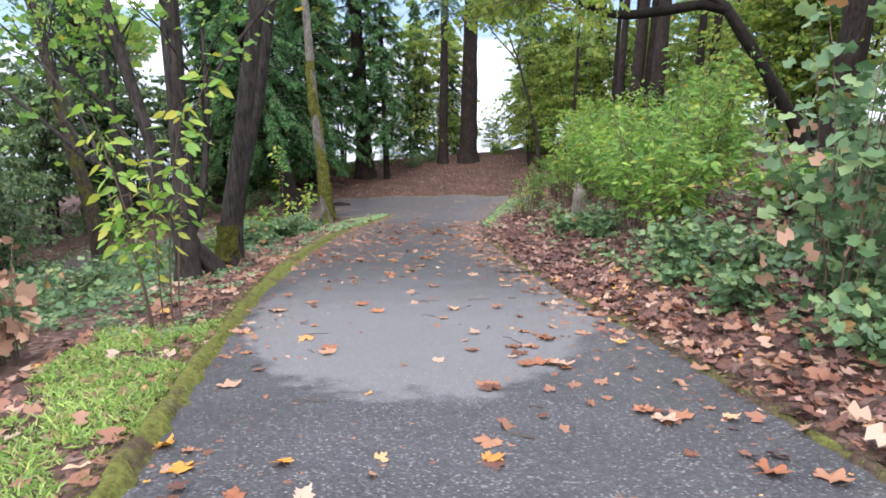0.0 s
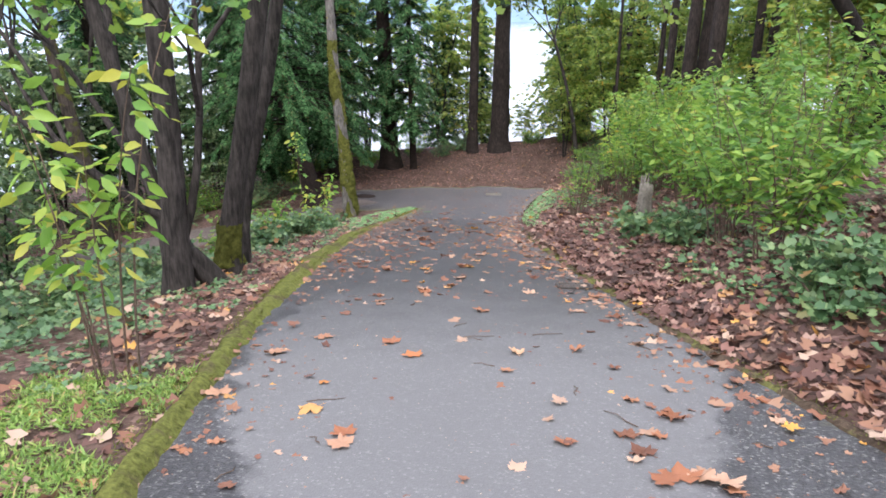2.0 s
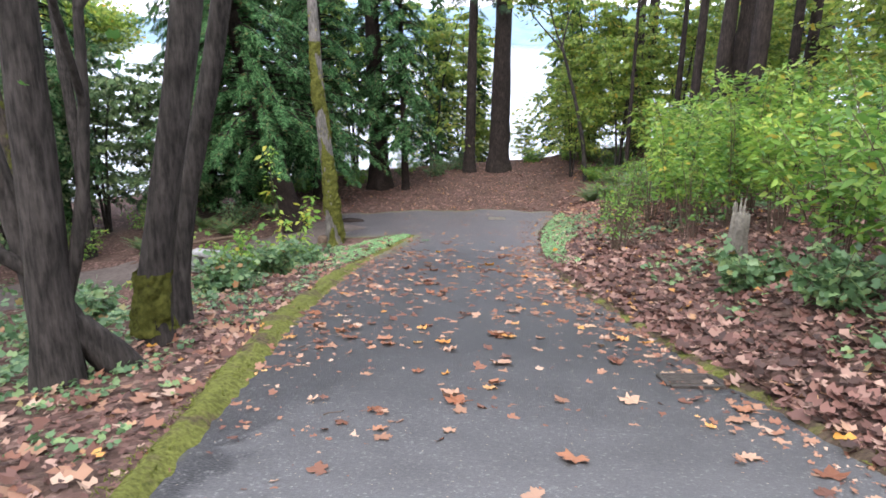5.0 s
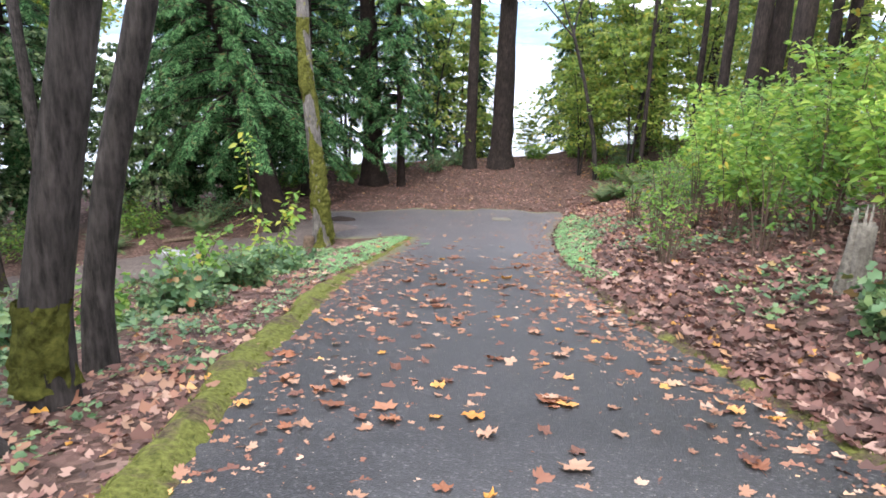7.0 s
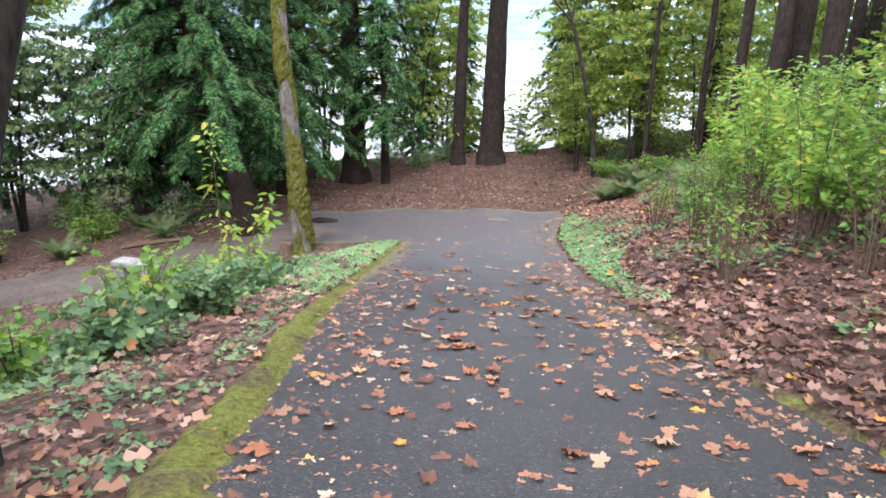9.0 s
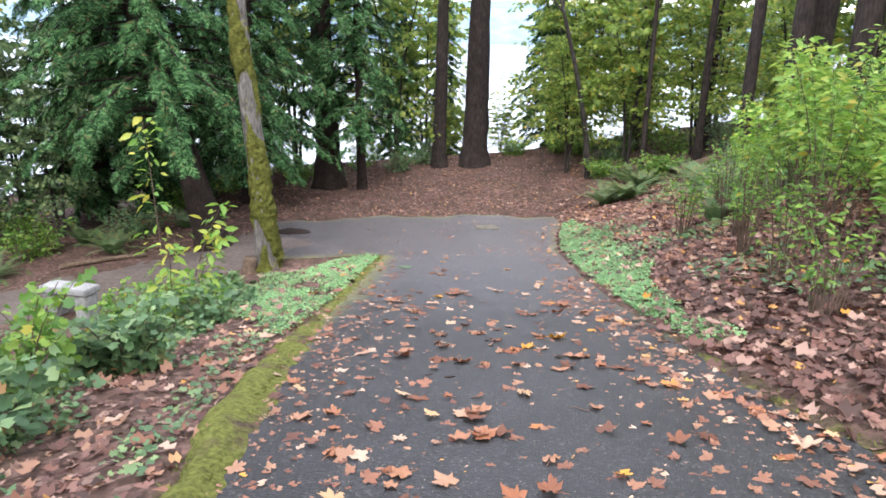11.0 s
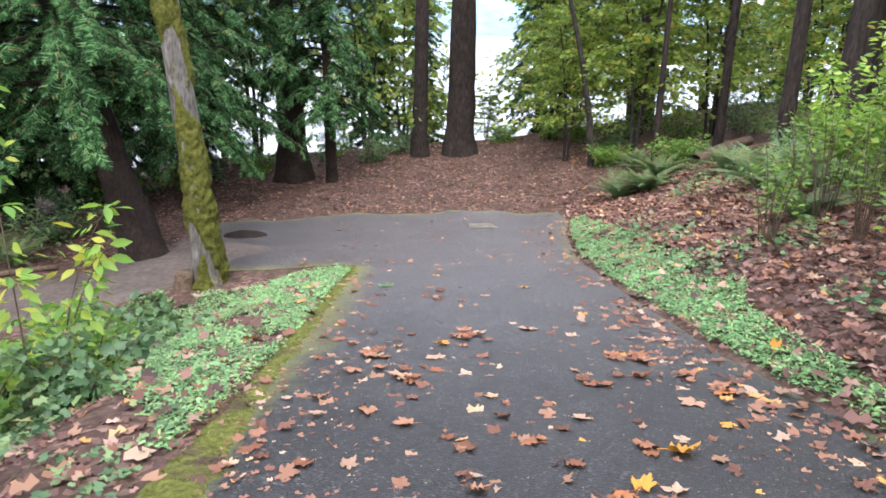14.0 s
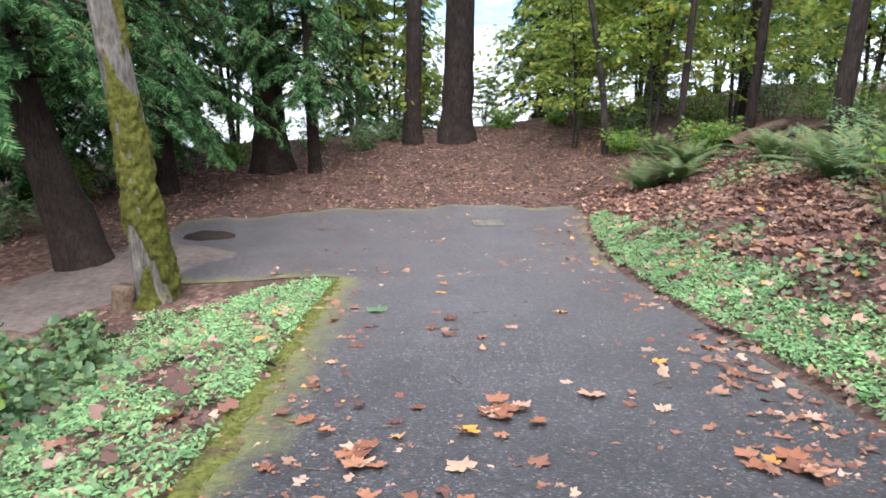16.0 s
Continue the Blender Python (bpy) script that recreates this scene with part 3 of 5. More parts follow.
def conifer(name, place, tall, r, lean, bark, leafmat, crown_from, spread, label, branches=90, sprays=26, size=0.42, seed=1, droop=0.55, bare=False, flare=0.6):
    global rng
    rng = np.random.default_rng(seed)
    e = holder(name, place, label, "tree")
    top = np.array((lean[0], lean[1], tall))
    pts = [(0, 0, -0.25), tuple(top * 0.12 * (1, 1, 1)), tuple(top * 0.45), tuple(top)]
    part("trunk", trunk_mesh("trunk", pts, [r, r * 0.93, r * 0.68, 0.03], bark, seed=seed, flare=flare), e)
    limbs, P, A, U, S = [], [], [], [], []
    for i in range(branches):
        f = (i + rng.uniform(0, 1)) / branches
        h = crown_from + (tall - crown_from) * f ** 1.15
        L = spread * (1 - 0.9 * f ** 0.9) * rng.uniform(0.6, 1.12) * (0.55 + 0.45 * min(1, (f + 0.02) * 7))
        az = i * 2.399 + rng.uniform(-0.5, 0.5)
        o = top * (h / tall)
        out = np.array((math.cos(az), math.sin(az), 0))
        rise = rng.uniform(0.02, 0.22)
        end = o + out * L + np.array((0, 0, -droop * L * rng.uniform(0.5, 0.95)))
        ctrl = o + out * L * 0.55 + np.array((0, 0, rise * L))
        c = curve_points(o, ctrl, end, 6)
        limbs.append(tube(c, np.linspace(0.028 + 0.008 * L, 0.006, 6), 4, cap=False))
        k = max(5, int(sprays * (0.35 + 0.65 * L / spread)))
        t = rng.uniform(0.16, 1.0, k) ** 0.8
        p = ((1 - t) ** 2)[:, None] * o + (2 * t * (1 - t))[:, None] * ctrl + (t * t)[:, None] * end
        side = np.array((-out[1], out[0], 0))
        sg = rng.choice((-1, 1), k)
        fan = rng.uniform(0.25, 1.15, k)
        ax = out * np.cos(fan)[:, None] + side * (sg * np.sin(fan))[:, None] + np.stack([np.zeros(k), np.zeros(k), rng.uniform(-0.75, 0.0, k)], 1)
        P.append(p + rng.normal(0, 0.03, (k, 3)))
        A.append(ax)
        U.append(np.tile((0, 0, 1.0), (k, 1)) + rng.normal(0, 0.25, (k, 3)) + out * 0.35)
        S.append(size * rng.uniform(0.6, 1.25, k) * (0.75 + 0.4 * (1 - t)))
    V, T = join(limbs)
    tagged(part("branchwork", mesh_arrays("branchwork", V, T, bark), e), kind="stuff")
    V, T = scatter(SPRAY, np.concatenate(P), np.concatenate(A), np.concatenate(U), np.concatenate(S))
    part("crown", mesh_arrays("crown", V, T, leafmat), e)
    return e


def grow(o, d, L, r, depth, tips, limbs, spread=0.7):
    """Limbs that fork; fills limbs with tubes and tips with twig ends."""
    d = d / np.linalg.norm(d)
    bend = rng.normal(0, 0.18, 3)
    end = o + (d + bend * 0.6 + np.array((0, 0, 0.05))) * L
    c = curve_points(o, o + d * L * 0.5, end, 5)
    limbs.append(tube(c, np.linspace(r, r * 0.6, 5), 7 if depth > 1 else 4, cap=False))
    if depth <= 2:
        tips.extend([c[2], c[3], c[4]])
    if depth == 0:
        return
    for _ in range(3 if depth > 1 else 2):
        nd = d + rand_dir(1, -0.35, 0.7)[0] * spread
        grow(end if rng.uniform() < 0.6 else c[3], nd, L * rng.uniform(0.6, 0.82), r * 0.55, depth - 1, tips, limbs, spread)


def broadleaf(name, place, stems, bark, leafmat, label, leaves=9000, leaf=0.13, crown_r=0.75, seed=3, depth=3, shape=LOBED, limb_len=2.6, flare=0.5, moss_pads=None):
    """stems: each a list of knots and radii; each ends in forking limbs with leaves about their tips."""
    global rng
    rng = np.random.default_rng(seed)
    e = holder(name, place, label, "tree")
    limbs, tips = [], []
    for j, (pts, radii) in enumerate(stems):
        part("trunk", trunk_mesh("trunk", pts, radii, bark, seed=seed + j, flare=flare if j == 0 else 0.2), e)
        a, b = np.array(pts[-2], float), np.array(pts[-1], float)
        d = (b - a) / np.linalg.norm(b - a)
        for k in range(3):
            grow(b - d * 0.15 * k, d + rand_dir(1, -0.1, 0.5)[0] * 0.75, limb_len, radii[-1] * 0.8, depth, tips, limbs)
    big = [q for q in limbs if len(q[0]) == 35]
    for V, T in big:
        part("limb", mesh_arrays("limb", V, T, bark), e)
    if len(big) < len(limbs):
        V, T = join([q for q in limbs if len(q[0]) != 35])
        tagged(part("twigwork", mesh_arrays("twigwork", V, T, bark), e), kind="stuff")
    if leaves:
        tips = np.array(tips)
        c = tips[rng.integers(0, len(tips), leaves)]
        P = c + rand_dir(leaves) * (crown_r * rng.uniform(0.1, 1.0, leaves) ** 0.6)[:, None] * np.array((1, 1, 0.6))
        ax = rand_dir(leaves, -0.8, 0.25)
        V, T = scatter(shape, P, ax, rand_dir(leaves, 0.3, 1.0), leaf * rng.uniform(0.6, 1.25, leaves))
        part("crown", mesh_arrays("crown", V, T, leafmat), e)
    return e


def gpt(x, y, dz=0.0):
    return (x, y, rough_height(x, y) + dz)


# ---- tall firs on the crest above the lake
conifer("fir_tree", gpt(1.4, 40.2), 24, 0.46, (0.3, 0.2), M_BARK_FIR, M_FIR_LEAF, 9.0, 4.2, "tall straight fir with thick reddish-brown furrowed bark", 70, 22, 0.6, 11)
conifer("fir_tree", gpt(0.0, 40.2), 20, 0.27, (0.2, 0.2), M_BARK_FIR, M_FIR_LEAF, 8.0, 3.0, "slim straight fir beside the thickest fir", 60, 18, 0.55, 12)
conifer("cedar_tree", gpt(-4.1, 37.4), 19, 0.42, (-0.6, 0.4), M_BARK_CEDAR, M_CEDAR_LEAF, 3.0, 3.2, "dark cedar with flared roots on the crest", 130, 50, 0.42, 13, flare=0.9)
conifer("cedar_tree", gpt(-2.9, 36.7), 14, 0.16, (-0.3, 0.3), M_BARK_CEDAR, M_CEDAR_LEAF, 1.9, 2.4, "slim young cedar with drooping sprays", 110, 34, 0.45, 14)
# ---- the large leaning cedar by the trail and its neighbours
conifer("cedar_tree", gpt(-6.05, 28.7), 15, 0.34, (-3.9, 0.5), M_BARK_CEDAR, M_CEDAR_LEAF, 2.9, 4.2, "large leaning cedar with dark trunk and heavy drooping boughs", 220, 84, 0.38, 15, 0.42)
conifer("cedar_tree", gpt(-6.3, 34.4), 16, 0.27, (0.2, 0.4), M_BARK_CEDAR, M_CEDAR_LEAF, 1.6, 3.6, "dark cedar behind the trail with low boughs", 170, 60, 0.4, 16)
# ---- maples on the verge
broadleaf("maple_tree", gpt(-4.05, 10.7), [
    ([(0, 0, -0.3), (0.05, 0, 0.9), (0.12, 0, 2.0), (0.16, 0, 3.3), (0.2, 0.1, 8.0)], [0.19, 0.16, 0.15, 0.14, 0.09]),
    ([(-0.05, 0.05, 0.2), (-0.1, 0.1, 0.9), (-0.4, 0.2, 2.1), (-0.72, 0.3, 3.4), (-1.7, 0.6, 7.5)], [0.1, 0.1, 0.09, 0.085, 0.06]),
    ([(0.45, 0.45, -0.2), (0.3, 0.3, 0.15), (0.12, 0.12, 0.5), (0.03, 0.03, 0.9)], [0.16, 0.15, 0.12, 0.08])],
    M_BARK_MAPLE, M_SHRUB, "forked maple with dark smooth bark and swollen root", 2600, 0.15, 0.8, 21, limb_len=1.9)
twin = broadleaf("maple_tree", gpt(-3.8, 12.1), [
    ([(0, 0, -0.3), (0.02, 0.02, 0.6), (0.14, 0.05, 1.3), (0.46, 0.1, 2.65), (1.4, 0.3, 8.0)], [0.17, 0.155, 0.15, 0.14, 0.09]),
    ([(-0.16, 1.0, -0.35), (-0.12, 1.05, 0.5), (0.05, 1.15, 1.5), (0.48, 1.2, 2.9), (1.4, 1.3, 8.0)], [0.14, 0.12, 0.115, 0.105, 0.07])],
    M_BARK_MAPLE, M_SHRUB, "twin-stemmed dark maple with moss round its foot", 2600, 0.15, 0.8, 22, limb_len=1.9)
broadleaf("maple_tree", gpt(-12.0, 24.0), [([(0, 0, -0.3), (-0.1, 0, 2), (-0.5, 0, 4), (-1.6, 0.3, 12)], [0.27, 0.25, 0.22, 0.14])],
          M_BARK_MAPLE_MOSS, M_SHADE, "leaning maple with moss-covered trunk below the path", 9000, 0.17, 0.9, 23, limb_len=2.2)
broadleaf("maple_tree", gpt(-12.6, 27.5), [([(0, 0, -0.3), (0.1, 0, 3), (0.0, 0, 6), (-0.3, 0.3, 12)], [0.2, 0.18, 0.15, 0.1])],
          M_BARK_MAPLE, M_SHADE, "slim maple with dark bark beyond the trail", 9000, 0.17, 0.9, 24, limb_len=2.2)
# ---- mossy alder at the corner
ALDER_LINE = [(0, 0, -0.3), (-0.04, 0, 1.0), (-0.14, 0.1, 2.4), (-0.36, 0.2, 4.4), (-0.5, 0.5, 8.0), (-0.8, 0.7, 11.0)]
ALDER_GIRTH = [0.24, 0.22, 0.2, 0.175, 0.13, 0.08]
alder = broadleaf("alder_tree", gpt(-4.42, 26.6), [(ALDER_LINE, ALDER_GIRTH)],
                  M_BARK_ALDER, M_BROAD, "slender grey alder trunk wrapped in thick yellow-green moss", 6000, 0.13, 0.8, 25, limb_len=1.8)


def moss_sleeve(parent, line, girth, z0, z1, seed):
    """Cushions of moss that stand proud of a trunk in patches."""
    zs = np.arange(z0, z1, 0.035)
    sides = 30
    lz = [p[2] for p in line]
    V, T = [], []
    for z in zs:
        c = [float(np.interp(z, lz, [p[i] for p in line])) for i in range(2)]
        g = float(np.interp(z, lz, girth)) * (1 + 0.5 * math.exp(-max(0, z) / 0.42))
        for k in range(sides):
            w = 2 * math.pi * k / sides
            q = Vector((math.cos(w) * 0.8, math.sin(w) * 0.8, z * 0.95 + seed))
            patch = noise.noise(q) + 0.35 * noise.noise(q * 3) + 0.26 * math.cos(w + 0.9) - 0.07
            lump = 0.085 * noise.noise(q * 7) + 0.06 * noise.noise(q * 16)
            r = g * (0.8 + 0.36 * sm(-0.2, 0.12, patch)) + lump * sm(-0.1, 0.1, patch) * 0.6
            V.append((c[0] + r * math.cos(w), c[1] + r * math.sin(w), z))
    for j in range(len(zs) - 1):
        for k in range(sides):
            a, b = j * sides + k, j * sides + (k + 1) % sides
            T += [(a, b, b + sides), (a, b + sides, a + sides)]
    part("moss", mesh_arrays("moss", V, T, M_TRUNK_MOSS), parent, "thick yellow-green moss cushions")


moss_sleeve(alder, ALDER_LINE, ALDER_GIRTH, 0.0, 6.0, 4)
moss_sleeve(twin, [(0, 0, -0.3), (0.02, 0.02, 0.6), (0.14, 0.05, 1.3)], [0.17, 0.155, 0.15], 0.15, 0.8, 9)
# leaning black maple whose limb bends out over the path
leaning = broadleaf("maple_tree", gpt(8.25, 16.0), [
    ([(0, 0, -0.25), (-0.35, 0, 0.62), (-0.7, 0, 1.05), (-1.16, 0, 1.72), (-1.6, 0, 2.32), (-2.3, 0, 3.2)], [0.19, 0.165, 0.15, 0.14, 0.13, 0.11]),
    ([(-2.2, 0, 3.1), (-2.75, 0, 3.22), (-3.5, 0, 3.1), (-4.45, 0, 2.97), (-5.2, 0, 3.14), (-5.9, 0, 3.6)], [0.1, 0.09, 0.09, 0.075, 0.06, 0.045])],
    M_BARK_BLACK, M_BROAD, "leaning black-barked maple with a limb bent over the path", 3400, 0.15, 1.0, 26, limb_len=1.5)


def hanging_twigs(parent, start, reach, count, leaves, leafmat, seed):
    """Drooping leafy twigs that fan out from the end of a limb."""
    global rng
    rng = np.random.default_rng(seed)
    tubes, P, A = [], [], []
    for _ in range(count):
        o = np.array(start) + rng.normal(0, 0.25, 3)
        end = o + np.array((rng.uniform(*reach), rng.normal(0, 1.1), rng.uniform(-1.3, 0.35)))
        c = curve_points(o, (o + end) / 2 + np.array((0, 0, 0.5)), end, 7)
        tubes.append(tube(c, np.linspace(0.018, 0.004, 7), 5, cap=False))
        k = leaves // count
        t = rng.uniform(0.3, 1.0, k)
        q = np.stack([np.interp(t, np.linspace(0, 1, 7), c[:, j]) for j in range(3)], 1)
        off = rand_dir(k, -0.7, 0.3) * rng.uniform(0.04, 0.3, k)[:, None]
        P.append(q + off)
        A.append(off + np.array((0, 0, -0.12)))
    V, T = join(tubes)
    tagged(part("twigwork", mesh_arrays("twigwork", V, T, M_TWIG), parent), kind="stuff")
    P, A = np.concatenate(P), np.concatenate(A)
    V, T = scatter(LOBED, P, A, rand_dir(len(P), 0.3, 1.0), 0.15 * rng.uniform(0.6, 1.25, len(P)))
    part("leaves", mesh_arrays("leaves", V, T, leafmat), parent)


hanging_twigs(leaning, (-5.6, 0, 3.45), (-3.4, 0.6), 20, 900, M_BROAD, 27)
broadleaf("maple_tree", gpt(4.9, 35.8), [([(0, 0, -0.3), (-0.2, 0, 1.5), (-0.7, -0.2, 3.5), (-1.4, -0.5, 5.6)], [0.1, 0.085, 0.07, 0.05])],
          M_BARK_MAPLE, M_BROAD, "thin maple with yellowing leaves hanging over the crest", 2600, 0.17, 0.8, 27, limb_len=1.5)
# ---- firs and maples on the upper bank
for i, (x, y, r, tall, lx) in enumerate(((7.15, 29.7, 0.17, 17, 0.25), (7.3, 28.0, 0.26, 19, 0.6), (7.9, 28.2, 0.28, 19, 0.5), (7.6, 26.1, 0.27, 18, 0.3), (10.4, 30.0, 0.19, 17, 0.1), (11.0, 30.3, 0.22, 17, 0.4), (6.2, 34.3, 0.09, 13, 0.1), (8.0, 34.3, 0.13, 15, 0.2), (9.0, 42.6, 0.32, 18, 0.1), (7.9, 40.4, 0.2, 17, 0.1), (9.8, 38.0, 0.16, 17, 0.2), (13.0, 33.5, 0.36, 20, 0.3), (9.9, 18.0, 0.36, 20, 0.3))):
    conifer("fir_tree", gpt(x, y), tall, r, (lx, 0.2), M_BARK_FIR, M_FIR_LEAF, 10.0, 2.6, "tall dark-trunked fir on the wooded bank", 36, 16, 0.6, 40 + i)

def leafy_tree(place, h, spread, leaves, leafmat, label, seed, leaf=0.15, low=0.16, name="vine_maple"):
    """A slender understorey tree: a few stems, layered drooping branches from low down."""
    global rng
    rng = np.random.default_rng(seed)
    e = holder(name, place, label, "tree")
    tubes, P, A = [], [], []
    for st in range(3):
        az = st * 2.1 + rng.uniform(0, 1)
        top = np.array((math.cos(az) * spread * 0.4, math.sin(az) * spread * 0.4, h * rng.uniform(0.8, 1.0)))
        c = curve_points((math.cos(az) * 0.07, math.sin(az) * 0.07, -0.15), (top[0] * 0.2, top[1] * 0.2, h * 0.6), top, 10)
        V, T = tube(c, np.linspace(0.055, 0.012, 10), 8, 0.1, seed=st)
        part("stem", mesh_arrays("stem", V, T, M_BARK_MAPLE), e)
        nb = 22
        for b in range(nb):
            f = low + (1 - low) * (b + rng.uniform()) / nb
            o = np.array([np.interp(f, np.linspace(0, 1, 10), c[:, k]) for k in range(3)])
            L = spread * rng.uniform(0.45, 1.0) * (1.15 - 0.75 * f)
            a = b * 2.4 + rng.uniform(-0.6, 0.6)
            out = np.array((math.cos(a), math.sin(a), 0))
            end = o + out * L + np.array((0, 0, L * rng.uniform(-0.25, 0.25)))
            ctrl = o + out * L * 0.5 + np.array((0, 0, L * 0.25))
            q = curve_points(o, ctrl, end, 5)
            tubes.append(tube(q, np.linspace(0.014, 0.003, 5), 4, cap=False))
            k = max(8, int(leaves / (3 * nb)))
            t = rng.uniform(0.2, 1.0, k)
            p = np.stack([np.interp(t, np.linspace(0, 1, 5), q[:, m]) for m in range(3)], 1)
            off = rand_dir(k, -0.25, 0.2) * (L * 0.36 * rng.uniform(0.1, 1, k) * (1.2 - 0.6 * t))[:, None]
            P.append(p + off)
            A.append(off + out * 0.1 + np.stack([np.zeros(k), np.zeros(k), rng.uniform(-0.3, 0.0, k)], 1))
    V, T = join(tubes)
    tagged(part("branchwork", mesh_arrays("branchwork", V, T, M_BARK_MAPLE), e), kind="stuff")
    P, A = np.concatenate(P), np.concatenate(A)
    up = np.stack([rng.normal(0, 0.45, len(P)), rng.normal(0, 0.45, len(P)), np.ones(len(P))], 1)
    V, T = scatter(LOBED, P, A, up, leaf * rng.uniform(0.55, 1.2, len(P)))
    part("crown", mesh_arrays("crown", V, T, leafmat), e)
    return e


def again(ob, x, y, scale, turn):
    c = copy_thing(ob, Matrix.Translation(gpt(x, y, -0.05)) @ Matrix.Rotation(turn, 4, "Z"))
    c.scale = (scale, scale, scale)


VINE = [leafy_tree(gpt(6.3, 36.2), 6.5, 2.9, 4200, M_BROAD, "slender vine maple with layered yellow-green leaves", 61, 0.17),
        leafy_tree(gpt(8.9, 36.8), 7.5, 3.2, 4600, M_BROAD, "slender vine maple with layered yellow-green leaves", 62, 0.17),
        leafy_tree(gpt(10.4, 33.4), 6.0, 2.7, 4200, M_BROAD, "slender vine maple with layered yellow-green leaves", 63, 0.16),
        leafy_tree(gpt(-12.0, 31.8), 6.5, 2.8, 4200, M_SHADE, "slender shaded tree with dull green leaves by the trail", 64, 0.15)]
for i, (x, y, s, a) in enumerate(((12.0, 31.6, 1.1, 1), (8.0, 41.5, 1.0, 3), (11.4, 41.0, 1.2, 4), (12.8, 28.2, 1.2, 5), (11.6, 25.2, 1.1, 0.4), (11.0, 22.0, 1.1, 1.6), (11.4, 20.0, 1.1, 2.6), (11.5, 23.5, 1.4, 3.6), (9.8, 21.4, 1.0, 4.6), (12.6, 16.2, 1.0, 2.8), (10.5, 11.0, 1.3, 3.8), (9.6, 10.0, 1.1, 4.8), (5.2, 41.8, 0.6, 0.2), (4.5, 37.4, 0.72, 1.1), (9.5, 45.5, 1.1, 2.1),
                                   (-11.5, 36.0, 1.0, 2.3), (-1.9, 43.4, 1.25, 3.3), (-8.5, 38.0, 0.9, 1.3), (-10.8, 31.2, 0.75, 2.2), (-13.6, 31.0, 1.1, 1.2), (-7.2, 42.5, 1.2, 0.5), (-5.8, 41.5, 1.3, 4.3), (-0.3, 46.5, 1.3, 2.0), (12.0, 44.0, 1.2, 0.6), (15.0, 41.5, 1.3, 2.6), (-19.0, 31.5, 1.3, 3.0), (-16.0, 28.6, 1.2, 4.1), (5.9, 44.6, 1.2, 3.7), (6.2, 42.3, 1.2, 0.9), (7.0, 46.0, 1.3, 4.4), (-15.5, 27.0, 1.1, 5.3), (-17, 36, 1.3, 0.3), (-14.0, 20.5, 1.0, 1.9), (-11.5, 18.0, 0.8, 2.9), (-13.5, 11.5, 1.1, 3.9), (0.7, 44.6, 0.5, 1.4), (3.0, 44.2, 0.4, 5.0))):
    again(VINE[3 if x < -7 else i % 3], x, y, s, a)

# ---- woods between trail and lake, and round about
BACK = conifer("cedar_tree", gpt(-10.5, 33.5), 17, 0.26, (0.3, 0.2), M_BARK_CEDAR, M_CEDAR_LEAF, 0.9, 3.9, "dense dark green cedar in the woods by the lake", 190, 60, 0.46, 71)
BACK2 = conifer("cedar_tree", gpt(-15.5, 31.5), 19, 0.3, (-0.3, 0.3), M_BARK_CEDAR, M_CEDAR_LEAF, 1.6, 4.1, "tall dark cedar in the woods by the lake", 180, 60, 0.48, 72)
BACK3 = broadleaf("maple_tree", gpt(-9.0, 39.5), [([(0, 0, -0.2), (0.1, 0, 2), (-0.1, 0.1, 3.5), (0.2, 0.2, 5.5)], [0.16, 0.14, 0.12, 0.09])], M_BARK_MAPLE, M_BROAD, "leafy maple on the slope above the lake", 9000, 0.18, 1.0, 73, limb_len=2.0)


for x, y, s, a in ((-9.4, 34.6, 0.8, 0.3), (-7.6, 38.6, 0.75, 2.5), (-11.2, 14.6, 0.62, 1.9), (-9.6, 10.4, 0.55, 3.1), (-20, 27, 0.9, 1), (16.0, 45.0, 0.8, 1.3), (20.0, 39.0, 0.9, 3.4), (5.7, 46.5, 0.7, 2.0), (-1.7, 45.0, 0.6, 1.1), (0.7, 47.0, 0.55, 2.7), (-18, 17, 1.0, 4), (-12.5, 15, 0.8, 5), (-22, 8, 1.0, 0.5), (-15, 6, 0.9, 2.5), (-30, 20, 1.2, 3.3), (-11, 0, 0.9, 1.2), (20, 3, 1.0, 3.0), (14, -6, 1.0, 4.1), (-9, -10, 1.0, 2.2), (6, -16, 1.0, 5.1)):
    again(BACK if int(a * 10) % 2 else BACK2, x, y, s, a)
for x, y, s, a in ((-20, 40, 1.0, 5), (-16, 22, 0.9, 3.6), (18, 12, 1.0, 4.6), (13, 6, 0.8, 5.5), (-8, -4, 1.0, 0.9)):
    again(BACK3, x, y, s, a)


